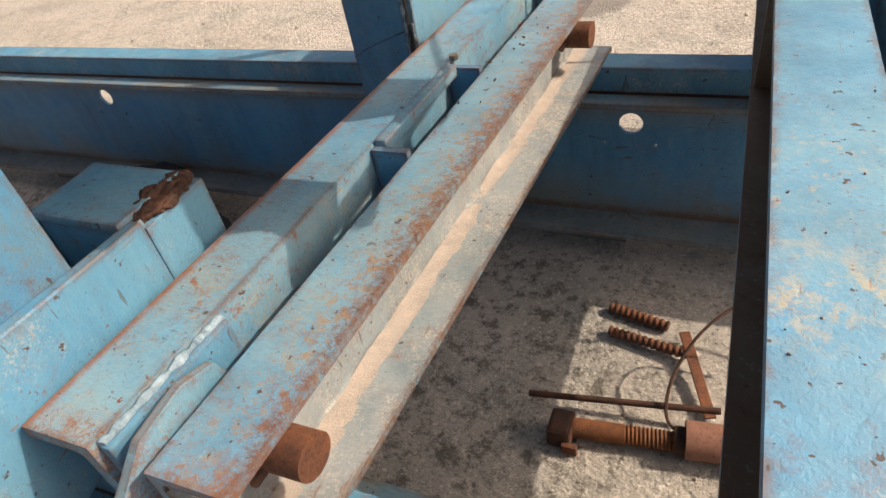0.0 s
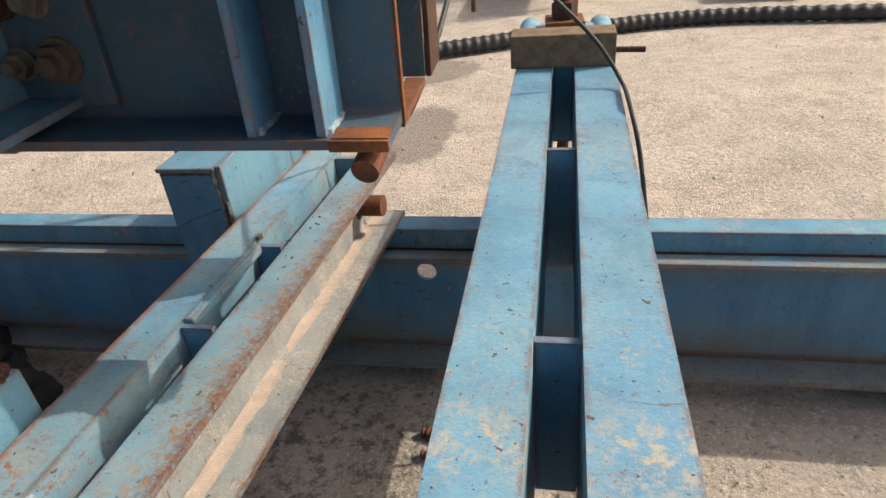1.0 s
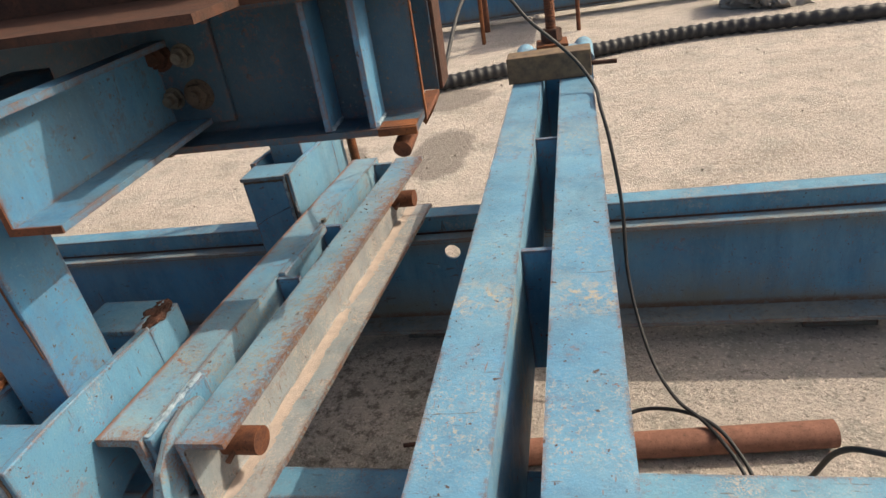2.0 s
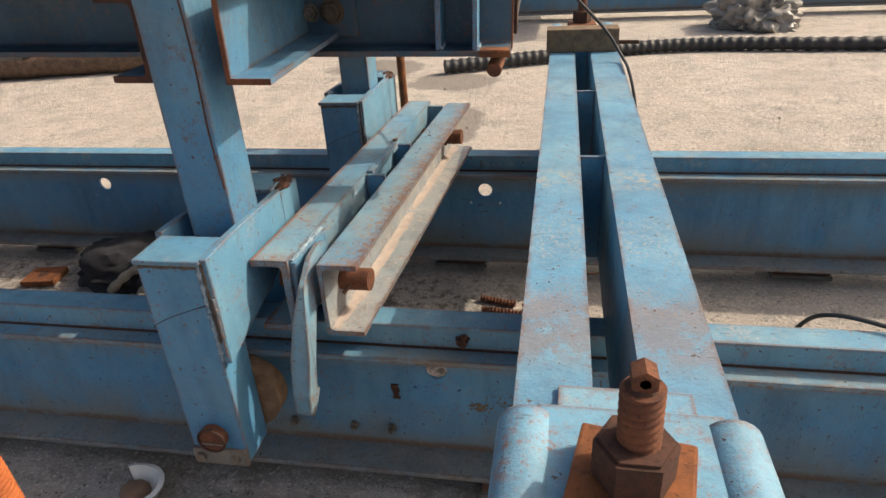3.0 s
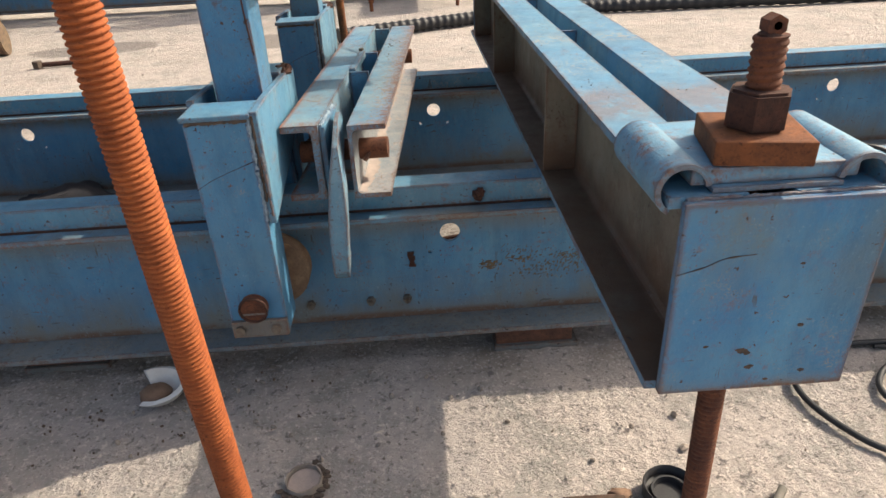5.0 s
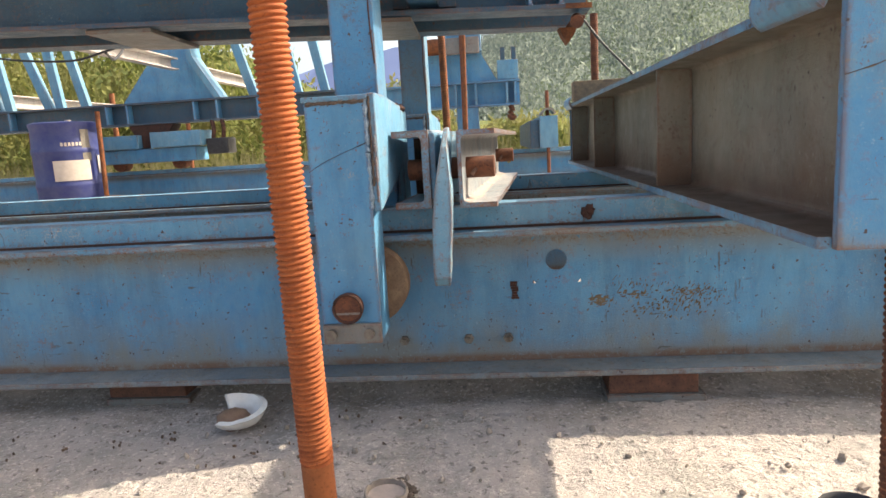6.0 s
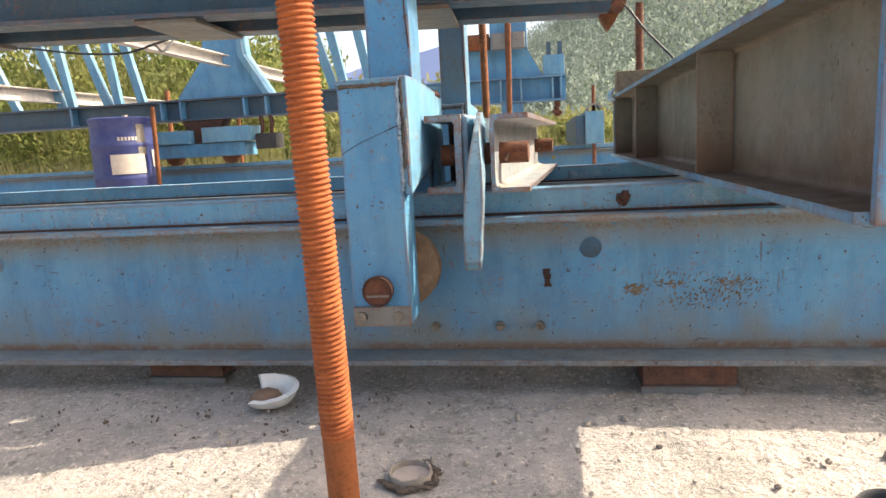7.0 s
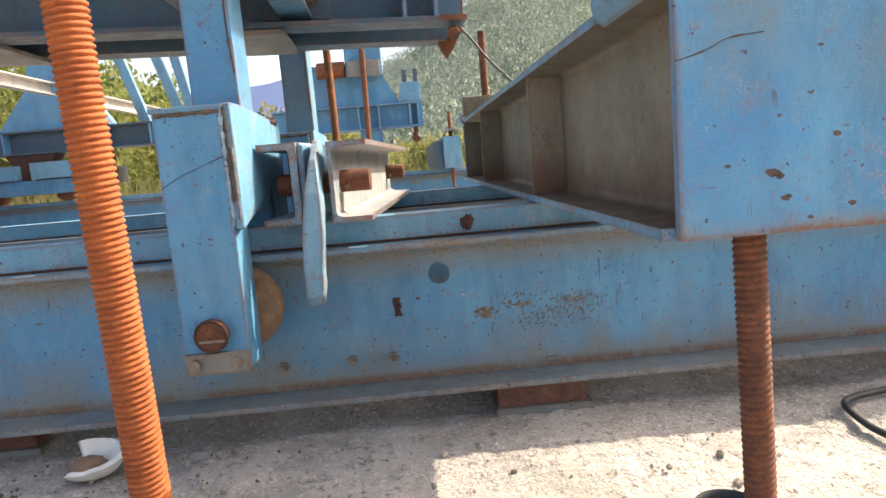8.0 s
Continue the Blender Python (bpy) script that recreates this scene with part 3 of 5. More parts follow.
    bm = tube(B(), smooth_path([(-0.153, y - 0.0512, 0.70), (-0.158, y - 0.0512, 0.80), (-0.155, y - 0.0512, 0.93), (-0.160, y - 0.0512, 1.04), (-0.170, y - 0.0512, 1.075), (-0.160, y - 0.0512, 1.10)], 6), 0.0016, 6)
    part("crack", bm, RUST_DARK, up, "dark crack line in the paint")
    bm = tube(B(), smooth_path([(-0.262, y - 0.1912, 0.500), (-0.225, y - 0.1912, 0.520), (-0.152, y - 0.1905, 0.548)], 6), 0.0009, 6, lambda i: 0.5 + 1.4 * max(0, noise.noise((i * 0.4, 7, 0))))
    part("crack", bm, RUST_DARK, o, "thin dark crack line")
    return o


bracket(0.0, "blue steel hook-wheel bracket straddling the near rail with a tall upright")
bracket(0.922, "blue steel hook-wheel bracket in shade, straddling the far rail")

# ---- paired tie channels between the brackets ----
SKEW = Matrix(((1, 0.068, 0, 0), (0, 1, 0, 0), (0, 0, 1, 0), (0, 0, 0, 1)))


def skewed(bm):
    bmesh.ops.transform(bm, matrix=SKEW, verts=bm.verts)
    return bm


tie = thing("tie_channel", (-0.09, 0.45, 0.41), "dusty blue steel channel with rust along its edges", "steel channel", "tie channels")
part("channel", skewed(extruded(B(), channel_outline(-0.052, -0.124, 0.412, 0.566, 0.014, 0.013), -0.066, 0.975)), BLUE_OLD, tie)
# made-up plate that closes the view through and keeps the inside dark
part("dark_insert", skewed(box(B(), -0.123, -0.0665, 0.150, 0.160, 0.4255, 0.5525)), RUST_DARK, tie, "dark plate added to make the channel's inside dark")
part("doubler", skewed(box(B(), -0.0515, -0.040, -0.060, 0.080, 0.430, 0.560, 0.003)), BLUE_TOP, tie, "pale doubler plate on the web")
bm = weld((-0.048, -0.058, 0.561), (-0.048, 0.080, 0.561), 0.0045, 6)
part("weld_bead", skewed(bm), WELD, tie, "silvery weld bead")
part("filler", skewed(box(B(), -0.050, -0.004, 0.355, 0.365, 0.440, 0.563)), BLUE, tie)
part("filler", skewed(box(B(), -0.050, -0.004, 0.571, 0.581, 0.440, 0.563)), BLUE, tie)
part("cleat", skewed(box(B(), -0.052, -0.036, 0.366, 0.570, 0.552, 0.570, 0.003)), BLUE_OLD, tie)
part("bolt", skewed(hexa(B(), (-0.050, 0.592, 0.566), 0.007, 0.007)), BOLT, tie)
part("end_plate", skewed(box(B(), -0.050, -0.004, 0.935, 0.947, 0.440, 0.560)), BLUE_TOP, tie)

tie2 = thing("tie_channel", (0.04, 0.45, 0.41), "rusty-topped blue steel channel with sand lying in its trough", "steel channel", "tie channels")
ch = part("channel", skewed(extruded(B(), channel_outline(0.004, 0.078, 0.410, 0.562, 0.008, 0.010, 0.010), -0.068, 0.965)), BLUE_OLD, tie2)
two_sided(ch, SANDY, lambda p, q: 0.418 < p.z < 0.556 and p.x - 0.068 * p.y > 0.006 and q.x > -0.3 and abs(q.y) < 0.5)
bm = B()
rows = []
for k in range(160):
    yy = -0.062 + 1.02 * k / 159
    w = 0.016 + 0.018 * noise.noise((0, yy * 7, 3)) + 0.006 * noise.noise((0, yy * 40, 9))
    row = []
    for q in range(9):
        t = q / 8
        row.append(bm.verts.new((0.0145 + (w + 0.010) * t, yy, 0.4197 + max(0, 0.0095 * (1 - t) ** 2 * (0.6 + 0.8 * noise.noise((1, yy * 14, 0))) + 0.0022 * noise.noise((t * 9, yy * 90, 0)) * (1 - t)))))
    rows.append(row)
for a, b2 in zip(rows, rows[1:]):
    for q in range(8):
        bm.faces.new((a[q], a[q + 1], b2[q + 1], b2[q]))
part("sand", skewed(bm), SAND, tie2, "pale sand strewn in the trough", True)
for yy in (0.014, 0.862):
    pin = rod(B(), (-0.108, yy, 0.486), (0.070, yy, 0.486), 0.0220, 28)
    pin_ob = part("pin", skewed(pin), RUST, tie2, "rusty steel pin", True)
    part("split_pin", skewed(rod(B(), (0.024, yy - 0.030, 0.470), (0.042, yy - 0.008, 0.496), 0.0045, 8)), RUST_DARK, pin_ob)
lk = thing("latch_plate", (-0.03, -0.1, 0.42), "pale blue hanging latch plate with a hooked edge", "latch plate")
outline = [(0.045, 0.530), (0.036, 0.556), (0.0, 0.570), (-0.050, 0.566), (-0.095, 0.530), (-0.122, 0.470), (-0.142, 0.400), (-0.157, 0.330), (-0.157, 0.288), (-0.143, 0.270), (-0.124, 0.280), (-0.103, 0.310), (-0.116, 0.320), (-0.112, 0.370), (-0.086, 0.445), (-0.050, 0.490), (0.0, 0.505)]
bm = extruded(B(), outline, -0.038, -0.006, "x")
bmesh.ops.bevel(bm, geom=list(bm.edges), offset=0.0018, segments=1, affect="EDGES")
bmesh.ops.transform(bm, matrix=Matrix(((1, 0, 0.045, -0.026), (0, 1, 0, 0), (0, 0, 1, 0), (0, 0, 0, 1))), verts=bm.verts)
for v in bm.verts:
    middle = -0.048 + 0.045 * v.co.z
    z = v.co.z
    wide = 0.26 if z > 0.54 else 0.26 + 0.99 * (0.54 - z) / 0.11 if z > 0.43 else max(0.95, 1.25 - 0.3 * (0.43 - z) / 0.16)
    v.co.x = middle + (v.co.x - middle) * wide
ob = part("plate", bm, PALE_BLUE, lk)
two_sided(ob, BLUE_OLD, lambda p, q: abs(q.x) > 0.8)


# ---- twin-channel cross beam ----
def half_pipe(bm, cx, cz, r, y0, y1, a0, a1, t=0.006, k=14):
    outline = [(cx + r * math.cos(a0 + (a1 - a0) * i / k), cz + r * math.sin(a0 + (a1 - a0) * i / k)) for i in range(k + 1)]
    outline += [(cx + (r - t) * math.cos(a0 + (a1 - a0) * i / k), cz + (r - t) * math.sin(a0 + (a1 - a0) * i / k)) for i in range(k, -1, -1)]
    return extruded(bm, outline, y0, y1)


Y0, Y1, XC = -0.688, 1.560, 0.492
beam = thing("cross_beam", (XC, 0.45, 0.42), "twin-channel blue steel cross beam with dusty tops, carried on the rails", "cross beam")
left = part("channel", extruded(B(), channel_outline(0.464, 0.383, 0.417, 0.664, 0.009, 0.012, 0.012), Y0, Y1), BEAM_TOP, beam)
part("channel", extruded(B(), channel_outline(0.514, 0.602, 0.417, 0.664, 0.009, 0.012, 0.012), Y0, Y1), BEAM_TOP, beam)
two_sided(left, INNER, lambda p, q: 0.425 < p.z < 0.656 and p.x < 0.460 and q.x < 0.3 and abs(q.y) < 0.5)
for yy in (-0.03, 0.80, 1.42):
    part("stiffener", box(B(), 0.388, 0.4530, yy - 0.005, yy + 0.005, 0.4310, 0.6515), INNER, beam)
    part("stiffener", box(B(), 0.5235, 0.594, yy - 0.005, yy + 0.005, 0.4295, 0.6515), BLUE, beam)
for yy in (0.250, 0.752):
    part("diaphragm", box(B(), 0.4645, 0.5135, yy, yy + 0.010, 0.420, 0.652), BLUE, beam)
for yy in (-0.485, 1.34):
    part("closing_plate", box(B(), 0.4645, 0.5135, min(yy, yy + 0.01), yy + 0.01, 0.425, 0.657), BLUE, beam)
for ya, yb, s in ((Y0, -0.475, 1), (1.35, Y1, -1)):
    seat = part("seat_plate", box(B(), 0.4280, 0.5620, ya + 0.004, yb, 0.6645, 0.6700, 0.001), SEAT_PAINT, beam)
    part("bearing_plate", box(B(), 0.408, 0.580, ya + 0.012, yb - 0.05, 0.6705, 0.688, 0.002), SEAT_PAINT, beam, "pale blue bearing plate")
    part("rolled_edge", half_pipe(B(), 0.399, 0.668, 0.029, ya + 0.006, ya + 0.150 if s > 0 else yb - 0.006, 0.15, 4.2), SEAT_PAINT, beam, "edge plate rolled like half a pipe", True)
    part("rolled_edge", half_pipe(B(), 0.585, 0.668, 0.029, ya + 0.006, ya + 0.150 if s > 0 else yb - 0.006, math.pi - 0.15, math.pi - 4.2), SEAT_PAINT, beam, "edge plate rolled like half a pipe", True)
part("end_plate", box(B(), 0.396, 0.612, Y0 - 0.012, Y0 - 0.0005, 0.417, 0.661, 0.002), END_PAINT, beam, "blue end plate with streaks and a rusty crack")
part("end_plate", box(B(), 0.396, 0.612, Y1 + 0.0005, Y1 + 0.012, 0.417, 0.661, 0.002), BLUE, beam)
bm = weld((0.400, Y0 - 0.002, 0.662), (0.606, Y0 - 0.002, 0.662), 0.0022, 8)
part("weld_bead", bm, SEAT_PAINT, beam, "rough painted weld along the end")
bm = tube(B(), smooth_path([(0.396, Y0 - 0.0125, 0.580), (0.425, Y0 - 0.0125, 0.588), (0.446, Y0 - 0.0125, 0.597), (0.478, Y0 - 0.0125, 0.600)], 6), 0.0010, 6, lambda i: 0.45 + 1.6 * max(0, noise.noise((i * 0.33, 2, 0))))
part("crack", bm, GREY_RUST, beam, "rusty crack line")

for cx, cz, rr in ((0.485, 0.474, 0.0065), (0.491, 0.470, 0.004), (0.497, 0.450, 0.005), (0.545, 0.505, 0.004), (0.442, 0.483, 0.003), (0.530, 0.585, 0.0025), (0.560, 0.440, 0.004), (0.520, 0.43, 0.003)):
    ring = [(cx + rr * math.cos(math.tau * i / 14) * (1 + 0.9 * noise.noise((i * 0.9, cx * 90, 0))), cz + 0.6 * rr * math.sin(math.tau * i / 14) * (1 + 0.4 * noise.noise((i * 0.9, cz * 90, 4)))) for i in range(14)]
    part("rust_spot", extruded(B(), ring, Y0 - 0.0124, Y0 - 0.0119), GREY_RUST, beam, "flaked rust spot")


def tie_rod(x, y, low, high, label, plate_turn=0.0, r=0.0165, sheared=True, lean=0.0):
    o = thing("threaded_tie_rod", (x, y, low), label, "tie rod", "beam tie rods")
    part("bar", threaded(B(), (x + lean, y, low), (x, y, high), r, 0.0076, 0.0021), RUST, o, smooth=True)
    m = Matrix.Translation((x, y, 0.6885)) @ Matrix.Rotation(radians(plate_turn), 4, "Z")
    bm = box(B(), -0.048, 0.048, -0.050, 0.050, 0, 0.026, 0.003)
    bmesh.ops.transform(bm, matrix=m, verts=bm.verts)
    part("washer_plate", bm, RUST_BRIGHT, o, "orange rusted square washer plate")
    bm = hexa(B(), (x, y, 0.7147), 0.0325, 0.040)
    es = [e for e in bm.edges if abs(e.verts[0].co.z - e.verts[1].co.z) < 1e-5]
    bmesh.ops.bevel(bm, geom=es, offset=0.003, segments=2, affect="EDGES")
    part("nut", bm, RUST_DARK, o, "dark rusted hexagon nut")
    if sheared:
        bm = rod(B(), (x, y, high - 0.002), (x + 0.001, y, high + 0.002), 0.0135, 14, 0.0105)
        part("neck", bm, RUST_DARK, o)
        ring = B()
        mm, _ = frame_of((x, y - 0.010, high + 0.0095), (x, y + 0.010, high + 0.0095))
        bmesh.ops.create_cone(ring, cap_ends=False, segments=6, radius1=0.0105, radius2=0.0105, depth=0.018, matrix=mm @ Matrix.Translation((0, 0, 0.010)))
        bmesh.ops.create_cone(ring, cap_ends=False, segments=6, radius1=0.0045, radius2=0.0045, depth=0.018, matrix=mm @ Matrix.Translation((0, 0, 0.010)))
        outer = [e for e in ring.edges if e.is_boundary]
        bmesh.ops.bridge_loops(ring, edges=[e for e in outer if e.verts[0].co.y < y])
        bmesh.ops.bridge_loops(ring, edges=[e for e in outer if e.is_boundary and e.verts[0].co.y > y])
        part("eye", ring, RUST, o, "worn drilled hexagon end")
    return o


tie_rod(0.486, -0.632, 0.0, 0.806, "rusted threaded rod with nut through the beam's end", -11, r=0.0170, lean=0.022)
tie_rod(0.490, 1.450, 0.0, 1.02, "rusted threaded rod with nut standing tall at the beam's far end", 3, sheared=False)

block = thing("wood_block", (0.478, 1.245, 0.667), "weathered dark timber block lying across the cross beam", "timber block")
part("timber", box(B(), 0.372, 0.602, 1.185, 1.262, 0.665, 0.737, 0.003), WOOD, block)
bar = thing("short_bar", (0.62, 1.26, 0.70), "short brown steel bar resting behind the timber block", "steel bar")
part("bar", threaded(B(), (0.51, 1.277, 0.680), (0.672, 1.255, 0.680), 0.007, 0.006, 0.001, 10, 4), RUST_DARK, bar)

# ---- tall orange tie bar ----
ob = thing("orange_tie_bar", (-0.160, -0.600, 0.0), "tall orange rusted coarse-threaded tie bar standing on the slab", "tie bar")
part("threaded_bar", threaded(B(), (-0.1612, -0.6039, 0.16), (-0.1604, -0.6518, 1.42), 0.0210, 0.0066, 0.0030, 20, 6), BAR_ORANGE, ob, smooth=True)
part("shank", rod(B(), (-0.161, -0.598, 0.0), (-0.1612, -0.6039, 0.16), 0.0200, 24), RUST_SHANK, ob, "plain darker shank below the thread", True)


# ---- overhead frame ----
def i_beam(parent, name, material, x0, x1, y, half, z0, z1, t=0.010, web=0.008):
    """A welded beam along x: web and two flanges."""
    w = part(name, box(B(), x0, x1, y - web / 2, y + web / 2, z0 + t + 0.0002, z1 - t - 0.0002), material, parent)
    part("top_flange", box(B(), x0, x1, y - half, y + half, z1 - t, z1, 0.001), material, w)
    part("bottom_flange", box(B(), x0, x1, y - half, y + half, z0, z0 + t, 0.001), material, w)
    return w


def along_x(y_web, y_edge, z0, z1, x0, x1):
    """A channel along x with its web at y_web and its flanges reaching to y_edge."""
    return extruded(B(), channel_outline(y_web, y_edge, z0, z1, 0.009, 0.011, 0.010), x0, x1, "x")


over = thing("overhead_frame", (-1.0, 0.5, 0.845), "blue twin-channel steel frame beam with shade in its colour, carried on the uprights", "steel frame")
# the channels are coloured dark in place of the shade above them
part("front_channel", along_x(0.404, 0.316, 0.840, 1.062, -6.0, 0.318), BLUE_SHADED, over)
part("rear_channel", along_x(0.566, 0.650, 0.840, 1.062, -6.0, 0.318), BLUE_SHADED, over)
for x0, x1 in ((-0.30, -0.12), (-0.95, -0.78), (-1.70, -1.53), (-2.50, -2.33)):
    part("batten", box(B(), x0, x1, 0.335, 0.630, 0.829, 0.8395, 0.001), GREY_BLUE, over)
for xx in (0.172, 0.247):
    part("stiffener", box(B(), xx - 0.005, xx + 0.005, 0.322, 0.3945, 0.8515, 1.0505, 0.001), BLUE, over)
    part("stiffener", box(B(), xx - 0.005, xx + 0.005, 0.5755, 0.645, 0.8515, 1.0505, 0.001), BLUE, over)
    part("weld_bead", weld((xx + 0.005, 0.330, 0.8525), (xx + 0.005, 0.392, 0.8525), 0.0045, xx), WELD, over, "rough painted weld")
part("rust_patch", box(B(), 0.258, 0.3165, 0.3180, 0.350, 0.8512, 0.8524), RUST_BRIGHT, over, "orange rusted corner")
part("rust_patch", box(B(), 0.256, 0.3185, 0.3120, 0.3158, 0.8395, 0.8515), RUST_BRIGHT, over, "orange rusted corner")
part("end_edge", box(B(), 0.3183, 0.3212, 0.394, 0.4045, 0.8395, 1.0625, 0.001), RUST_BRIGHT, over, "orange rusted cut edge")
part("end_strip", box(B(), 0.292, 0.3185, 0.4050, 0.5655, 0.8300, 0.8395, 0.002), RUST, over, "rusted strip across the channel ends")
part("end_plate", box(B(), 0.3185, 0.3260, 0.572, 0.655, 0.838, 1.063, 0.002), RUST_DARK, over, "dark rusted end plate")
part("corner_pin", rod(B(), (0.292, 0.375, 0.824), (0.286, 0.328, 0.810), 0.0155, 20), RUST, over, "rusty pin under the corner", True)
bm = extruded(B(), [(0.268, 0.8290), (0.318, 0.8290), (0.306, 0.806), (0.292, 0.786), (0.278, 0.806)], 0.52, 0.565)
part("corner_lug", bm, RUST_BRIGHT, over, "orange rusted lug")
part("gusset", box(B(), -0.170, -0.010, 0.384, 0.3945, 0.868, 1.040, 0.002), BLUE_SHADED, over, "bolted gusset plate")
# the last, dark-rust one stands in for a dark round hole
for gx, gz, gr, gm in ((-0.068, 0.986, 0.016, BOLT), (-0.108, 0.918, 0.015, BOLT), (-0.061, 0.920, 0.021, GREY_RUST), (-0.112, 0.989, 0.020, RUST_DARK)):
    bm = rod(B(), (gx, 0.3835, gz), (gx, 0.3800, gz), gr * 1.25, 24)
    hexa(bm, (gx, 0.3799, gz), gr, -0.012, (0, 1, 0))
    rod(bm, (gx, 0.3678, gz), (gx, 0.356, gz), gr * 0.55, 14)
    part("bolt", bm, gm, over, "weathered hexagon bolt with washer; the darkest one stands for a hole")
outline = [(-0.127, 0.868), (-0.053, 0.868), (-0.053, 0.878), (-0.119, 0.878), (-0.119, 1.004), (-0.092, 1.004), (-0.092, 1.014), (-0.127, 1.014)]
# darker post paint here stands in for the shade on this arm
arm = part("arm", extruded(B(), outline, -0.022, 0.3835), POST_PAINT, over, "channel arm with a rusty cut end")
part("cut_end", extruded(B(), [(x + (0.0006 if x > -0.1 else -0.0006), z) for x, z in outline], -0.0245, -0.0221), RUST, arm, "rusty flame-cut end")
arm = part("arm", extruded(B(), channel_outline(-0.262, -0.330, 0.868, 1.004, 0.008, 0.010, 0.010), -0.010, 0.3155), BLUE_SHADED, over)
part("cut_end", extruded(B(), channel_outline(-0.2615, -0.3305, 0.8675, 1.0045, 0.009, 0.011, 0.010), -0.0125, -0.0101), RUST_DARK, arm, "rusty flame-cut end")
top = thing("upper_beam", (-2.0, 0.48, 1.0625), "dark rusted steel beam lying on the blue frame", "steel beam")
part("web", box(B(), -6.0, 0.270, 0.420, 0.432, 1.0753, 1.3247), RUST_DARK, top)
# widened, stepped plate is made up: it shades the arm and rear leg cap
part("bottom_flange", extruded(B(), [(-6.0, 0.125), (0.110, 0.125), (0.110, 0.262), (0.330, 0.262), (0.330, 0.560), (-6.0, 0.560)], 1.0625, 1.075, "z"), RUST_DARK, top, "wide dark rusted plate added to cast shade")
part("top_flange", box(B(), -6.0, 0.280, 0.352, 0.500, 1.325, 1.338, 0.002), RUST_DARK, top)
# the frame runs slightly askew of the rails and rises away from its end
TILT = Matrix.Translation((0.3, 0.316, 0.84)) @ Matrix.Rotation(0.041, 4, "Z") @ Matrix.Rotation(0.026, 4, "Y") @ Matrix.Translation((-0.3, -0.316, -0.84))
for ob in (over, top):
    ob.matrix_world = TILT @ ob.matrix_world


# ---- loose things on the slab ----
bar = thing("orange_rod", (-0.10, 1.13, 0.0), "orange rusted steel rod standing behind the far rail", "steel rod")
part("rod", threaded(B(), (-0.105, 1.13, 0.0), (-0.115, 1.13, 1.25), 0.0145, 0.009, 0.0016, 14, 4), RUST_BRIGHT, bar, smooth=True)

hose = thing("corrugated_hose", (1.0, 4.2, 0.0), "long black corrugated plastic hose lying on the slab", "hose")
line = smooth_path([(-0.42, 3.72, 0.052), (0.45, 4.08, 0.05), (1.35, 4.34, 0.05), (2.5, 4.26, 0.05), (4.2, 4.15, 0.05), (7.0, 4.3, 0.05)], 90)
part("hose", tube(B(), line, 0.052, 14, lambda i: (1.0, 0.96, 0.86, 0.84, 0.86, 0.96)[i % 6]), BLACK, hose, smooth=True)

log = thing("timber_log", (-4.0, 3.85, 0.0), "thick brown timber log lying on the slab", "log")
bm = tube(B(), smooth_path([(-5.6, 3.52, 0.125), (-4.5, 3.72, 0.125), (-3.7, 3.88, 0.122), (-3.02, 4.03, 0.12)], 14), 0.125, 24, lambda i: 1.0 + 0.03 * math.sin(i * 0.9))
part("trunk", bm, LOG, log, smooth=True)
part("cut_end", rod(B(), (-3.022, 4.0295, 0.12), (-3.012, 4.032, 0.12), 0.118, 24), WOOD, log, "pale sawn end")

sheet = thing("plastic_sheet", (2.1, 5.2, 0.0), "crumpled white plastic sheet heaped on the slab", "plastic sheet")
bm = B()
bmesh.ops.create_icosphere(bm, subdivisions=5, radius=0.33, matrix=Matrix.Translation((2.12, 5.3, 0.10)))
for v in bm.verts:
    d = v.co - Vector((2.12, 5.3, 0.10))
    k = 0.9 + 0.35 * noise.noise(d * 4) + 0.5 * abs(noise.noise(d * 9)) + 0.30 * abs(noise.noise(d * 22))
    v.co = Vector((2.12, 5.3, 0.10)) + Vector((d.x * k, d.y * 0.8 * k, max(-0.10, d.z * 0.75 * k)))
part("sheet", bm, FOIL, sheet, smooth=True)

bar = thing("slab_bar", (-2.476, 3.454, 0.0), "thin brown steel bar lying on the slab by the log", "steel bar")
part("bar", threaded(B(), (-2.476, 3.454, 0.020), (-1.999, 3.498, 0.018), 0.018, 0.02, 0.003, 10, 4), RUST_DARK, bar, smooth=True)
part("head", hexa(B(), (-2.506, 3.4440000000000004, 0.002), 0.035, 0.045), GREY_RUST, bar, "rusty head")
for px, py in ((-3.826, 5.293), (-2.955, 5.085)):
    peg = thing("wood_peg", (px, py, 0.0), "short pale wooden block standing on the slab", "wooden block", "wooden blocks")
    part("peg", box(B(), px - 0.06, px + 0.06, py - 0.05, py + 0.05, 0.0, 0.13, 0.008), PALE_WOOD, peg)

# cable over the cross beam and down to the slab
cable = thing("black_cable", (0.6, 0.8, 0.0), "thin black cable hung over the cross beam, trailing on the slab", "cable")
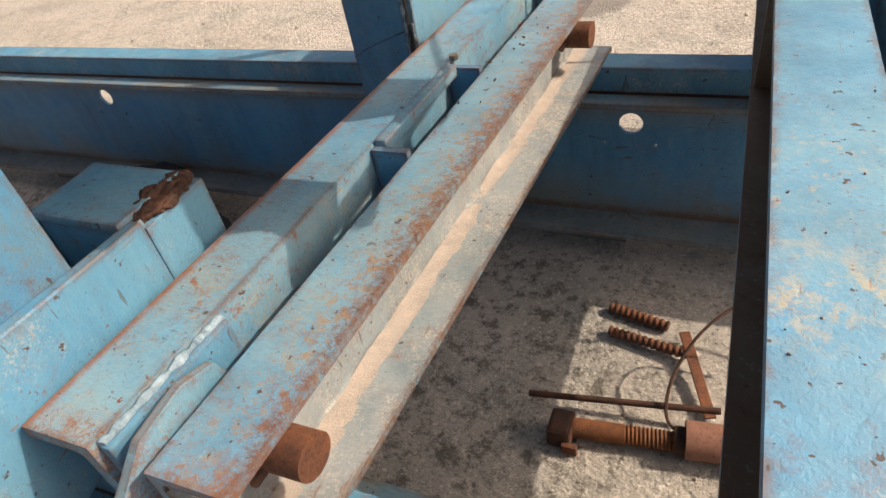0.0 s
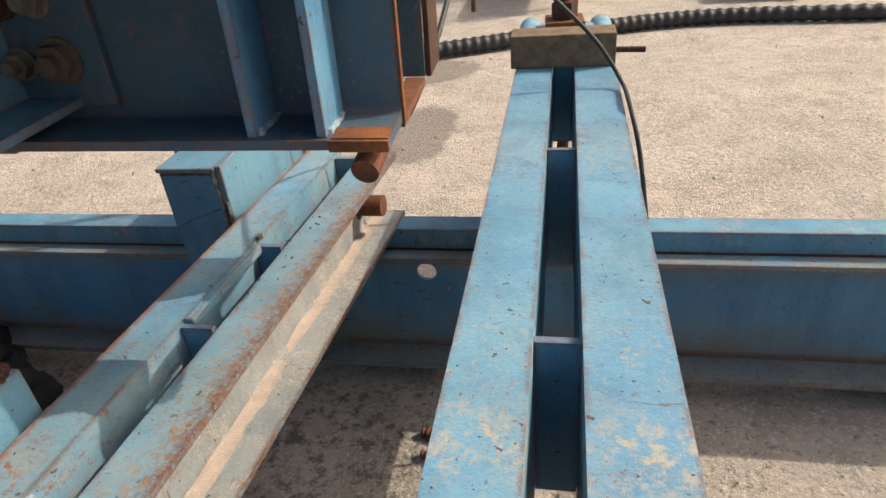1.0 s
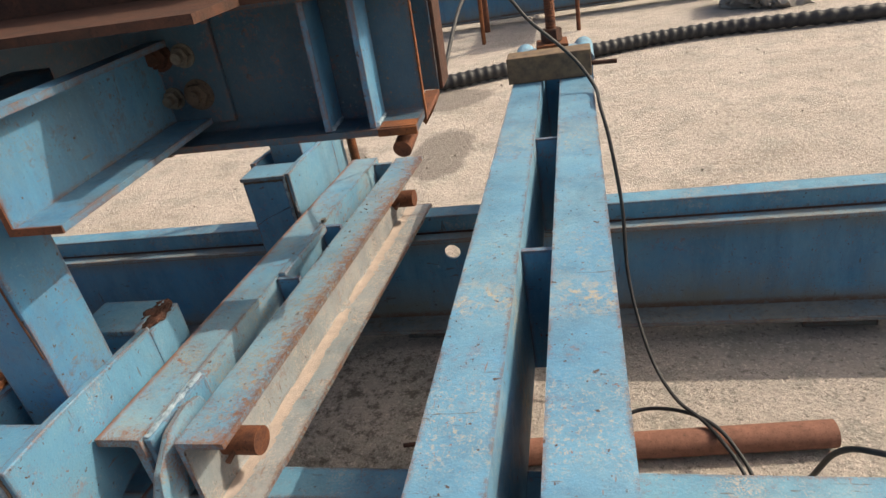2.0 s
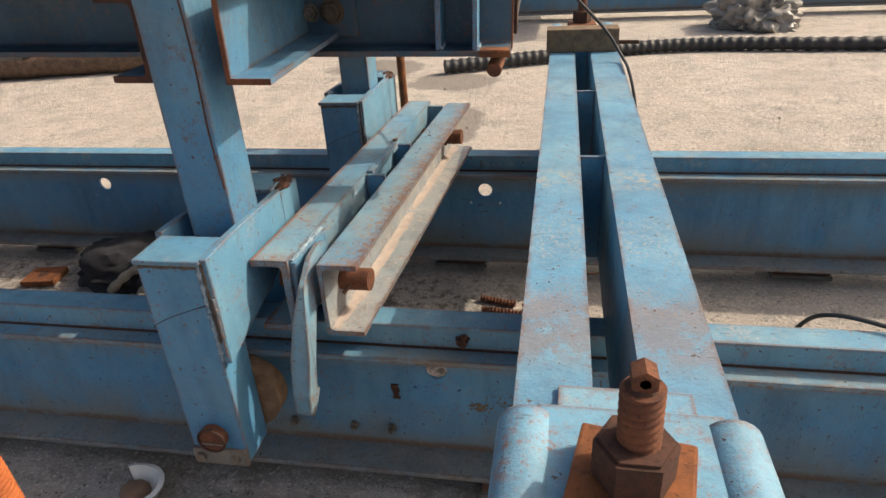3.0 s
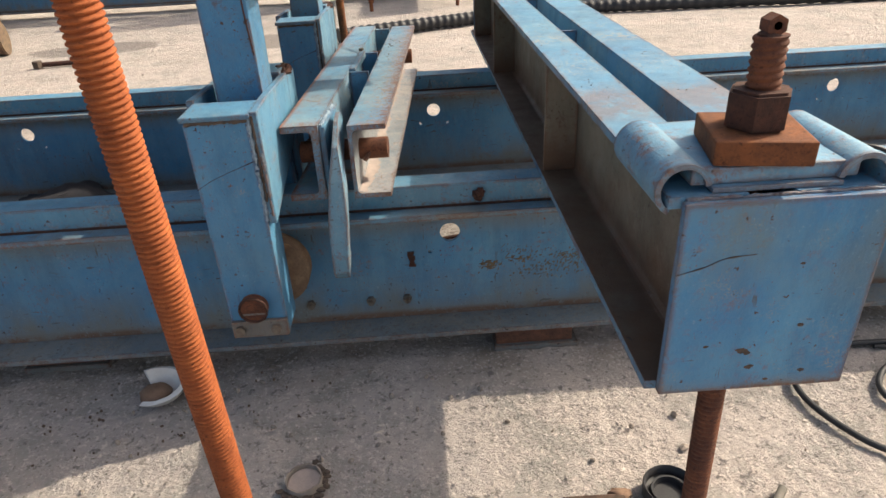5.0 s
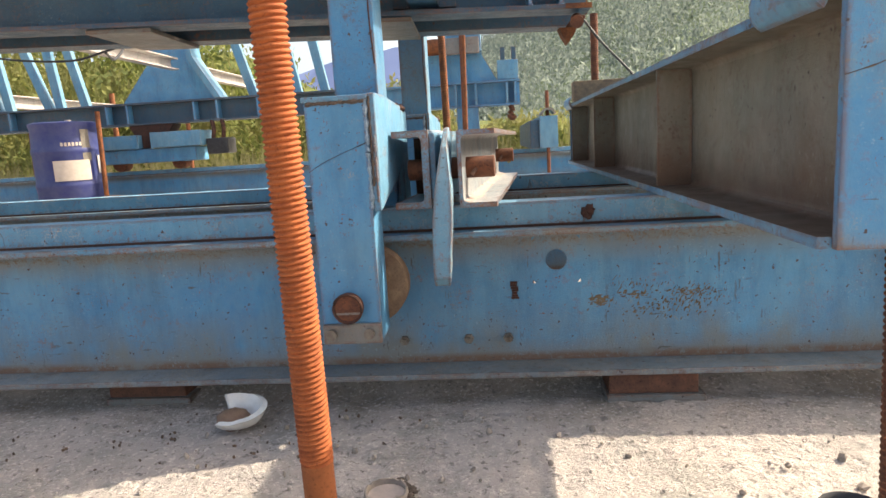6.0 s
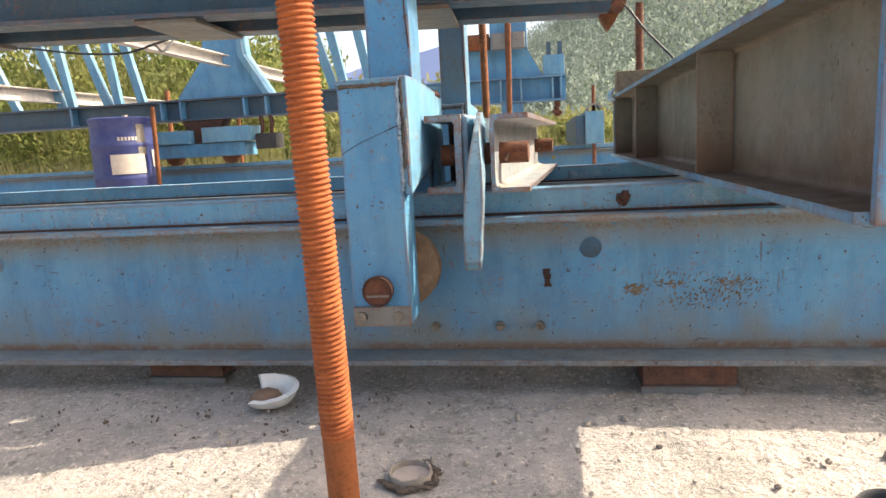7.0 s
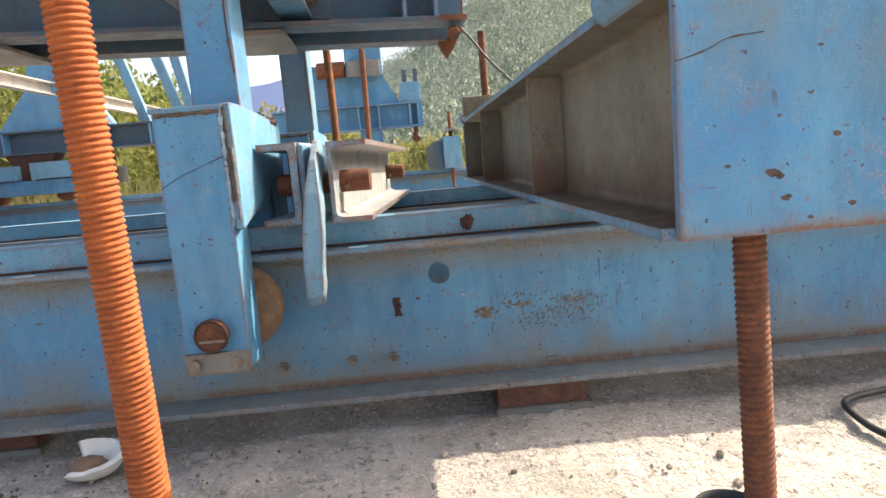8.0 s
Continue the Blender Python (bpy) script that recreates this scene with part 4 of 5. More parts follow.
part("cable", tube(B(), smooth_path([(0.302, 0.63, 0.838), (0.33, 0.90, 0.955), (0.40, 1.04, 0.925), (0.455, 1.05, 0.855), (0.55, 1.06, 0.755), (0.603, 1.03, 0.680), (0.611, 0.89, 0.672), (0.628, 0.83, 0.60), (0.648, 0.80, 0.45), (0.656, 0.75, 0.27), (0.690, 0.63, 0.14), (0.735, 0.54, 0.085), (0.79, 0.475, 0.070), (0.83, 0.40, 0.055), (0.86, 0.31, 0.05), (0.89, 0.20, 0.20), (0.90, 0.12, 0.36), (0.93, 0.06, 0.422), (1.02, 0.015, 0.425), (1.12, -0.03, 0.420), (1.22, -0.085, 0.30), (1.26, -0.12, 0.12), (1.20, -0.15, 0.010), (1.12, -0.16, 0.008)], 8), 0.0045, 8), BLACK, cable, smooth=True)
tail = thing("black_cable", (0.75, 0.55, 0.0), "thin black cable lying on the slab", "cable")
part("cable", tube(B(), smooth_path([(0.55, 0.46, 0.010), (0.60, 0.52, 0.03), (0.67, 0.545, 0.045), (0.75, 0.515, 0.065), (0.81, 0.46, 0.072), (0.85, 0.39, 0.05), (0.88, 0.31, 0.012), (0.93, 0.26, 0.006)], 8), 0.0045, 8), BLACK, tail, smooth=True)
loop = thing("black_cable", (0.95, -0.3, 0.0), "black cable lying in a loop on the slab in the sun", "cable")
part("cable", tube(B(), smooth_path([(1.16, -0.145, 0.008), (1.08, -0.144, 0.008), (1.00, -0.148, 0.007), (0.918, -0.175, 0.007), (0.893, -0.235, 0.007), (0.887, -0.31, 0.007), (0.915, -0.39, 0.007), (0.965, -0.455, 0.007), (1.10, -0.55, 0.007), (1.35, -0.62, 0.007)], 10), 0.0065, 8), BLACK, loop, smooth=True)
loop = thing("black_cable", (1.15, -0.3, 0.0), "black cable lying in a loop on the slab in the sun", "cable")
part("cable", tube(B(), smooth_path([(1.5, -0.18, 0.008), (1.18, -0.20, 0.008), (1.06, -0.27, 0.008), (1.06, -0.36, 0.008), (1.16, -0.46, 0.008), (1.4, -0.52, 0.008)], 10), 0.0065, 8), BLACK, loop, smooth=True)
wire = thing("wire_loop", (0.37, 0.5, 0.0), "thin dark wire bent into a loop", "wire")
part("wire", tube(B(), smooth_path([(0.55, 0.47, 0.10), (0.43, 0.44, 0.045), (0.34, 0.435, 0.03), (0.325, 0.49, 0.06), (0.36, 0.57, 0.11), (0.43, 0.63, 0.14), (0.55, 0.64, 0.15)], 8), 0.0028, 6), RUST_DARK, wire)

# rusty bars and a screw jack between the rails
for a, b, r, n in (((0.196, 0.692, 0.013), (0.306, 0.664, 0.013), 0.0115, "short length of rusted ribbed bar"), ((0.205, 0.632, 0.012), (0.345, 0.600, 0.020), 0.0105, "rusted ribbed bar leaning on another piece")):
    o = thing("ribbed_bar", a, n, "steel bar", "scrap bars")
    part("bar", threaded(B(), a, b, r, 0.011, 0.0032, 12, 6), RUST, o, smooth=True)
o = thing("flat_bar", (0.36, 0.56, 0.0), "rusted flat bar bent over the other scrap", "flat bar")
m = look((0.335, 0.638, 0.034), (0.392, 0.482, 0.012))
bm = box(B(), -0.009, 0.009, -0.0025, 0.0025, -0.168, 0, 0.001)
bmesh.ops.transform(bm, matrix=m, verts=bm.verts)
part("bar", bm, RUST, o)
o = thing("thin_bar", (0.25, 0.46, 0.0), "thin dark steel bar lying across the screw jack", "steel bar")
part("bar", rod(B(), (0.100, 0.452, 0.018), (0.405, 0.478, 0.040), 0.0055, 10), RUST_DARK, o, smooth=True)
jack = thing("steel_prop", (0.28, 0.41, 0.0), "rusted telescopic steel prop with a screw end, lying on the slab", "steel prop")
part("head", box(B(), 0.150, 0.190, 0.370, 0.422, 0.0, 0.040, 0.008), RUST_DARK, jack)
part("foot_plate", box(B(), 0.176, 0.202, 0.362, 0.372, 0.0, 0.022, 0.003), RUST, jack)
part("shaft", rod(B(), (0.188, 0.401, 0.022), (0.268, 0.409, 0.022), 0.0165, 20), RUST_BRIGHT, jack, smooth=True)
part("screw", threaded(B(), (0.266, 0.409, 0.022), (0.345, 0.417, 0.022), 0.0165, 0.0062, 0.0025, 18, 6), RUST_BRIGHT, jack, smooth=True)
part("collar", rod(B(), (0.343, 0.417, 0.026), (0.360, 0.419, 0.026), 0.022, 20), RUST_DARK, jack, smooth=True)
part("barrel", rod(B(), (0.358, 0.419, 0.031), (1.05, 0.485, 0.031), 0.0300, 28), PROP, jack, "long red-brown rusted outer tube", True)

plate = thing("steel_plate", (-1.38, 0.70, 0.0), "orange rusted square plate with a hole, on the slab", "steel plate")
bm = box(B(), -0.060, 0.060, -0.052, 0.052, 0.0, 0.020, 0.003)
bmesh.ops.transform(bm, matrix=Matrix.Translation((-1.385, 0.700, 0.004)) @ Matrix.Rotation(0.15, 4, "Z"), verts=bm.verts)
part("plate", bm, RUST_BRIGHT, plate)
part("hole", rod(B(), (-1.385, 0.700, 0.0245), (-1.385, 0.700, 0.0255), 0.016, 20), RUST_DARK, plate, "dark round hole")


def heap(name, at, size, material, label, category, seed):
    o = thing(name, at, label, category)
    bm = B()
    bmesh.ops.create_icosphere(bm, subdivisions=4, radius=1.0)
    for v in bm.verts:
        d = v.co.copy()
        k = 1 + 0.35 * noise.noise(d * 1.6 + Vector((seed, 0, 0))) + 0.22 * abs(noise.noise(d * 4 + Vector((0, seed, 0)))) + 0.05 * noise.noise(d * 14)
        v.co = Vector((at[0] + size[0] * d.x * k, at[1] + size[1] * d.y * k, max(0.001, at[2] + size[2] * 0.35 + size[2] * d.z * k)))
    part("fold", bm, material, o, smooth=True)
    return o


heap("black_cloth", (-1.08, 0.76, 0.0), (0.19, 0.13, 0.10), CLOTH, "crumpled black cloth lying between the rails", "cloth", 3)
heap("black_cloth", (-0.88, 0.70, 0.0), (0.12, 0.09, 0.07), CLOTH, "crumpled black cloth lying between the rails", "cloth", 5)
rag = thing("grey_rag", (-0.93, 0.66, 0.10), "grey twisted rag lying over the black cloth", "rag")
part("rag", tube(B(), smooth_path([(-1.05, 0.60, 0.03), (-0.98, 0.64, 0.085), (-0.90, 0.68, 0.10), (-0.86, 0.62, 0.07), (-0.92, 0.58, 0.04), (-0.84, 0.57, 0.02)], 8), 0.014, 10, lambda i: 0.8 + 0.4 * abs(math.sin(i * 0.8))), CLOTH_GREY, rag, smooth=True)

# broken white pipe shard near the rail
shard = thing("pipe_shard", (-0.47, -0.14, 0.0), "broken white glazed pipe shard with brown clay inside", "pipe shard")
M = Matrix.Translation((-0.463, -0.153, 0.0)) @ Matrix.Rotation(radians(8), 4, "Z")


def shard_skin(grow, lift):
    """A scoop open at one end: its wall rises highest at the closed end."""
    rows = []
    for i in range(25):
        a = radians(-128 + 256 * i / 24)
        reach = 0.043 * (1 + 0.10 * math.cos(a) + 0.32 * max(0, -math.cos(a)) ** 1.2)
        high = 0.036 + 0.015 * math.sin(a * 0.72) + 0.002 * noise.noise((i * 0.5, 1, 0))
        row = []
        for j in range(7):
            t = j / 6
            k = (0.30 + 0.70 * t ** 0.65) * reach + grow * (0.4 + 0.6 * t)
            row.append((k * math.cos(a), 0.88 * k * math.sin(a), 0.004 + lift + high * t ** 1.7))
        rows.append(row)
    return rows


bm = B()
outer = [[bm.verts.new(M @ Vector(p)) for p in row] for row in shard_skin(0.011, -0.002)]
inner = [[bm.verts.new(M @ Vector(p)) for p in row] for row in shard_skin(0.0, 0.0015)]
for i in range(24):
    for j in range(6):
        bm.faces.new((outer[i][j], outer[i][j + 1], outer[i + 1][j + 1], outer[i + 1][j]))
        bm.faces.new((inner[i][j], inner[i + 1][j], inner[i + 1][j + 1], inner[i][j + 1]))
    bm.faces.new((outer[i][6], outer[i + 1][6], inner[i + 1][6], inner[i][6]))
for j in range(6):
    for i in (0, 24):
        bm.faces.new((outer[i][j], outer[i][j + 1], inner[i][j + 1], inner[i][j]))
part("shell", bm, WHITE, shard, smooth=True)
bm = B()
bmesh.ops.create_icosphere(bm, subdivisions=3, radius=1.0)
for v in bm.verts:
    k = 1 + 0.14 * noise.noise(v.co * 3)
    v.co = M @ Vector((-0.010 + 0.034 * v.co.x * k, -0.002 + 0.030 * v.co.y * k, 0.016 + 0.022 * v.co.z * k))
part("clay", bm, CLAY, shard, "dry brown clay filling", True)

# stub of pipe in the slab
stub = thing("pipe_stub", (-0.118, -0.415, 0.0), "pale pipe stub cast into the slab with a broken rim", "pipe stub")
bm = B()
k = 36
for lo, hi, ra, rb in ((0.0, 0.011, 0.034, 0.031),):
    rings = []
    for rr, zz in ((ra + 0.002, -0.004), (ra, hi), (rb, hi), (rb, -0.004)):
        rings.append([bm.verts.new((-0.118 + rr * math.cos(math.tau * i / k), -0.415 + rr * math.sin(math.tau * i / k), zz + (0.006 * noise.noise((i * 0.7, 0, 0)) if zz > 0.01 else 0))) for i in range(k)])
    for p, q in zip(rings, rings[1:]):
        for i in range(k):
            bm.faces.new((p[i], p[(i + 1) % k], q[(i + 1) % k], q[i]))
part("rim", bm, STONE, stub, smooth=True)
part("fill", rod(B(), (-0.118, -0.415, -0.003), (-0.118, -0.415, 0.003), 0.0295, 30), SAND, stub, "sandy mortar filling")
for i in range(16):
    a, rr = i * 0.26 + 3.6, 0.038 + 0.010 * random.random()
    bm = B()
    bmesh.ops.create_icosphere(bm, subdivisions=1, radius=1.0, matrix=Matrix.Translation((-0.118 + rr * math.cos(a), -0.415 + rr * math.sin(a), 0.002)) @ Matrix.Diagonal((0.005 + 0.007 * random.random(), 0.004 + 0.004 * random.random(), 0.003 + 0.002 * random.random(), 1)))
    part("rubble", bm, GREY_RUST, stub, "dark rubble round the rim" if i == 0 else "")

# round black lid, stick, steel bar
lid = thing("round_lid", (0.545, -0.505, 0.0), "shallow round black plastic lid lying on the slab", "lid")
bm = B()
rings = []
for rr, zz in ((0.044, 0.002), (0.046, 0.006), (0.047, 0.028), (0.045, 0.031), (0.042, 0.028), (0.041, 0.012), (0.034, 0.010), (0.032, 0.020), (0.028, 0.020), (0.026, 0.008)):
    rings.append([bm.verts.new((0.530 + rr * math.cos(math.tau * i / 40), -0.510 + rr * math.sin(math.tau * i / 40), zz)) for i in range(40)])
for p, q in zip(rings, rings[1:]):
    for i in range(40):
        bm.faces.new((p[i], p[(i + 1) % 40], q[(i + 1) % 40], q[i]))
bm.faces.new(rings[-1])
part("lid", bm, BLACK, lid, smooth=True)
stick = thing("wood_splinter", (0.40, -0.505, 0.0), "weathered splinter of wood on the slab", "wood splinter")
part("splinter", tube(B(), smooth_path([(0.345, -0.500, 0.006), (0.39, -0.507, 0.010), (0.45, -0.512, 0.010)], 6), 0.006, 7, lambda i: 0.3 + 0.09 * min(i, 8)), LOG, stick)
clod = thing("clay_clod", (0.445, -0.50, 0.0), "brown clod of clay on the slab", "clod")
bm = B()
bmesh.ops.create_icosphere(bm, subdivisions=3, radius=1)
for v in bm.verts:
    kk = 1 + 0.4 * noise.noise(v.co * 2.5)
    v.co = Vector((0.445 + 0.020 * v.co.x * kk, -0.503 + 0.012 * v.co.y * kk, 0.008 + 0.009 * v.co.z * kk))
part("clod", bm, CLAY, clod, smooth=True)
sb = thing("steel_bar", (0.68, -0.56, 0.0), "short grey steel bar lying on the slab", "steel bar")
part("bar", rod(B(), (0.728, -0.515, 0.008), (0.620, -0.630, 0.008), 0.0075, 14), STICK, sb, smooth=True)
bag = thing("paper_scrap", (0.53, -0.62, 0.0), "torn yellowish paper scrap on the slab", "paper")
bm = B()
g = [[bm.verts.new((0.50 + 0.007 * i, -0.665 + 0.008 * j, 0.004 + 0.014 * abs(noise.noise((i * 0.6, j * 0.6, 2))))) for j in range(7)] for i in range(9)]
for i in range(8):
    for j in range(6):
        bm.faces.new((g[i][j], g[i + 1][j], g[i + 1][j + 1], g[i][j + 1]))
part("scrap", bm, PAPER, bag, smooth=True)


def pebbles(name, spots, material, label, lo, hi):
    """Countless small stones, as one mesh."""
    bm = B()
    for x, y, z in spots:
        r = random.uniform(lo, hi)
        m = Matrix.Translation((x, y, z + 0.25 * r)) @ Euler((random.random() * 6, random.random() * 6, random.random() * 6)).to_matrix().to_4x4() @ Matrix.Diagonal((r * random.uniform(0.7, 1.5), r, r * random.uniform(0.5, 0.8), 1))
        bmesh.ops.create_icosphere(bm, subdivisions=1, radius=1, matrix=m)
    return tagged(made(name, bm, material), label, "gravel", kind="stuff")


pebbles("gravel", [(random.uniform(-1.4, 1.6), random.uniform(-0.75, -0.08), 0) for _ in range(500)], CONCRETE, "small pale stones and crumbs on the slab", 0.001, 0.0042)
pebbles("gravel", [(random.uniform(-0.2, 0.9), random.uniform(0.08, 0.85), 0) for _ in range(260)], CONCRETE, "small pale stones and crumbs on the slab", 0.001, 0.0042)
pebbles("dirt_crumbs", [(random.gauss(-0.52, 0.25), random.gauss(-0.20, 0.07), 0) for _ in range(90)], LOG, "dark crumbs of dirt on the slab", 0.001, 0.004)
pebbles("stones", [(random.uniform(-0.55, 0.35), random.uniform(-0.50, -0.10), 0) for _ in range(46)], STONE, "dark small stones on the slab", 0.003, 0.0075)
pebbles("stones", [(random.uniform(0.2, 1.0), random.uniform(-0.66, -0.30), 0) for _ in range(13)], STONE, "dark small stones on the slab", 0.003, 0.009)
pebbles("gravel", [(random.uniform(-3, 4), random.uniform(1.1, 5), 0) for _ in range(500)], CONCRETE, "small pale stones on the far slab", 0.002, 0.007)
pebbles("grit", [(random.choice((random.uniform(0.39, 0.46), random.uniform(0.52, 0.598))), random.uniform(-0.45, 1.15), 0.6642) for _ in range(60)], LOG, "dark grit lying on the cross beam", 0.0004, 0.0013)
pebbles("grit", [(random.uniform(-0.01, 0.05) + 0.068 * yy, yy, 0.5622) for yy in [random.uniform(0.4, 0.75) for _ in range(20)]], LOG, "grit lying on the tie channel", 0.0008, 0.0028)

# flaked paint on the near rail's web
bm = B()
for _ in range(430):
    sx, sz, wx, wz, w0, h0 = random.choice(((0.275, 0.198, 0.010, 0.006, 2.2, 1.0), (0.345, 0.208, 0.014, 0.0050, 1.7, 0.8), (0.455, 0.210, 0.026, 0.0040, 1.6, 0.7), (0.400, 0.190, 0.075, 0.020, 0.8, 1.3), (0.380, 0.178, 0.030, 0.012, 0.9, 1.2), (0.460, 0.186, 0.030, 0.016, 0.6, 1.8), (0.355, 0.224, 0.030, 0.010, 0.6, 1.9), (0.490, 0.205, 0.022, 0.014, 0.8, 1.4)))
    cx, cz = random.gauss(sx, wx), random.gauss(sz, wz)
    if not 0.22 < cx < 0.62 or not 0.10 < cz < 0.27:
        continue
    k, w, h = 9, w0 * random.uniform(0.0008, 0.0028), h0 * random.uniform(0.0010, 0.0032)
    lean = random.uniform(-0.2, 0.9)
    ring = []
    for i in range(k):
        u, v = w * math.cos(math.tau * i / k) * random.uniform(0.4, 1.4), h * math.sin(math.tau * i / k) * random.uniform(0.4, 1.4)
        ring.append(bm.verts.new((cx + u + lean * v, -0.0044 - 0.0002 * random.random(), cz + v)))
    bm.faces.new(ring)
ob = made("paint_flakes", bm, FLAKE)
tagged(ob, "patches of flaked paint showing brown steel on the rail", "paint flakes", kind="stuff")

# ---- second traveller in the background ----
YB = 5.98
drum = thing("plastic_drum", (-4.447, 5.15, 0.0), "blue plastic drum with a paper label, standing on the slab", "drum")
bm = B()
prof = [(0.27, 0.0), (0.285, 0.02), (0.288, 0.28), (0.296, 0.30), (0.296, 0.33), (0.288, 0.35), (0.286, 0.62), (0.294, 0.64), (0.294, 0.67), (0.285, 0.69), (0.278, 0.88), (0.288, 0.90), (0.288, 0.93), (0.265, 0.94), (0.255, 0.915), (0.0, 0.915)]
rings = [[bm.verts.new((-4.447 + r * math.cos(math.tau * i / 40), 5.15 + r * math.sin(math.tau * i / 40), z)) for i in range(40)] for r, z in [(1.12 * r, 1.03 * z) for r, z in prof[:-1]]]
for p, q in zip(rings, rings[1:]):
    for i in range(40):
        bm.faces.new((p[i], p[(i + 1) % 40], q[(i + 1) % 40], q[i]))
bm.faces.new(rings[-1])
part("body", bm, DRUM, drum, smooth=True)


def wrap(a0, a1, z0, z1, r=0.2905):
    r, z0, z1 = 1.12 * r, 1.03 * z0, 1.03 * z1
    bm = B()
    lo = [bm.verts.new((-4.447 + r * math.cos(radians(a0 + (a1 - a0) * i / 10)), 5.15 + r * math.sin(radians(a0 + (a1 - a0) * i / 10)), z0)) for i in range(11)]
    hi = [bm.verts.new((v.co.x, v.co.y, z1)) for v in lo]
    for i in range(10):
        bm.faces.new((lo[i], lo[i + 1], hi[i + 1], hi[i]))
    return bm


part("label", wrap(-80, -20, 0.36, 0.56, 0.298), PAPER, drum, "faded paper label", True)
part("label", wrap(-2, 18, 0.42, 0.60, 0.298), PALE, drum, "small white label", True)
for a in range(-64, -30, 6):
    part("mark", wrap(a, a + 4, 0.700, 0.735), PAPER, drum, "pale printed bar", True)
part("scuff", wrap(-30, -14, 0.55, 0.86, 0.2895), STICK, drum, "grey scuffed patch", True)
part("bung", rod(B(), (-4.28, 4.99, 0.945), (-4.28, 4.99, 0.985), 0.03, 14), PALE, drum)
for x, y, z0, z1, r in ((-4.05, 5.10, 0.0, 1.06, 0.024), (-0.24, 5.13, 0.0, 1.6, 0.018), (-4.6, 8.2, 0.0, 1.5, 0.03), (-6.0, 8.6, 0.0, 1.6, 0.04), (-7.0, 8.0, 0.0, 1.4, 0.03)):
    o = thing("standing_rod", (x, y, z0), "orange rusted rod standing on the slab", "steel rod", "standing rods")
    part("rod", rod(B(), (x, y, z0), (x + 0.03, y, z1), r, 12), RUST_BRIGHT, o, smooth=True)

car = thing("second_traveller", (-4.0, YB, 0.42), "distant blue steel traveller standing on its rail", "steel frame")
part("bogie", box(B(), -4.62, -3.36, YB - 0.16, YB + 0.16, 0.50, 0.66, 0.01), BLUE, car)
part("bogie_block", box(B(), -4.66, -4.02, YB - 0.20, YB + 0.15, 0.665, 0.82, 0.01), BLUE_TOP, car)
part("bogie_block", box(B(), -3.86, -3.26, YB - 0.22, YB + 0.15, 0.665, 0.84, 0.01), BLUE_TOP, car)
for wx in (-4.35, -3.62):
    part("wheel", rod(B(), (wx, YB - 0.07, 0.50), (wx, YB + 0.07, 0.50), 0.085, 24), RUST, car, smooth=True)
part("saddle", extruded(B(), [(-4.02, 0.67), (-3.80, 0.67), (-3.62, 0.93), (-4.16, 0.93)], YB - 0.10, YB + 0.10), RUST_DARK, car, "dark greasy saddle")
part("brake_block", box(B(), -3.24, -2.98, YB - 0.14, YB + 0.10, 0.56, 0.74, 0.02), BLACK, car, "black brake block")
for hx in (-3.16, -3.04):
    part("hanger", tube(B(), smooth_path([(hx, YB - 0.1, 0.935), (hx + 0.02, YB - 0.12, 0.84), (hx - 0.01, YB - 0.1, 0.70)], 5), 0.025, 8), RUST_DARK, car, "dark hanger")
i_beam(car, "main_web", BLUE_SHADED, -9.0, -1.4, YB, 0.12, 0.935, 1.185, 0.02, 0.014)
for sx in (-5.6, -4.40, -4.15, -3.35, -3.08, -2.6):
    part("stiffener", box(B(), sx - 0.012, sx + 0.012, YB - 0.115, YB - 0.008, 0.957, 1.163), BLUE, car)
part("gusset", extruded(B(), [(-4.22, 1.187), (-3.10, 1.187), (-3.36, 1.62), (-3.40, 2.05), (-3.78, 2.05), (-3.86, 1.62)], YB - 0.04, YB + 0.04), BLUE, car)
part("gusset_flange", extruded(B(), [(-3.10, 1.188), (-3.02, 1.188), (-3.30, 1.65), (-3.34, 2.05), (-3.40, 2.05), (-3.36, 1.62)], YB - 0.12, YB + 0.12), BLUE_TOP, car)
for bx, bz, cx, cz in ((-6.10, 1.80, -5.86, 1.19), (-5.86, 1.95, -5.72, 1.19), (-5.56, 1.98, -5.22, 1.19), (-5.20, 2.0, -5.08, 1.19), (-4.98, 1.95, -4.76, 1.19), (-2.62, 2.0, -2.30, 1.19), (-2.38, 2.0, -2.18, 1.19), (-2.06, 2.0, -1.86, 1.19), (-3.0, 2.0, -2.7, 1.19), (-6.9, 1.9, -6.5, 1.19), (-7.3, 1.19, -6.95, 2.0)):
    bm = B()
    m, ln = frame_of((bx, YB + 0.1, bz + 0.25), (cx, YB + 0.1, cz))
    box(bm, -0.035, 0.035, -0.05, 0.05, 0, ln, 0.004)
    bmesh.ops.transform(bm, matrix=m, verts=bm.verts)
    part("brace", bm, BLUE_TOP, car)
part("top_chord", box(B(), -9, -1.2, YB, YB + 0.2, 2.22, 2.42, 0.01), BLUE, car)
for x, z, h, ya, yb in ((-3.53, 1.505, 0.13, 3.1, 5.8), (-3.88, 1.56, 0.16, 6.15, 9.5), (-5.95, 1.26, 0.16, 4.6, 9.5)):
    part("joist", extruded(B(), channel_outline(x, x + 0.10, z, z + h, 0.010, 0.014, 0.01), ya, yb), PALE, car, "pale galvanised channel joist")
cab = thing("black_cable", (-0.79, 0.90, 0.90), "thin black cable slung below the overhead frame", "cable")
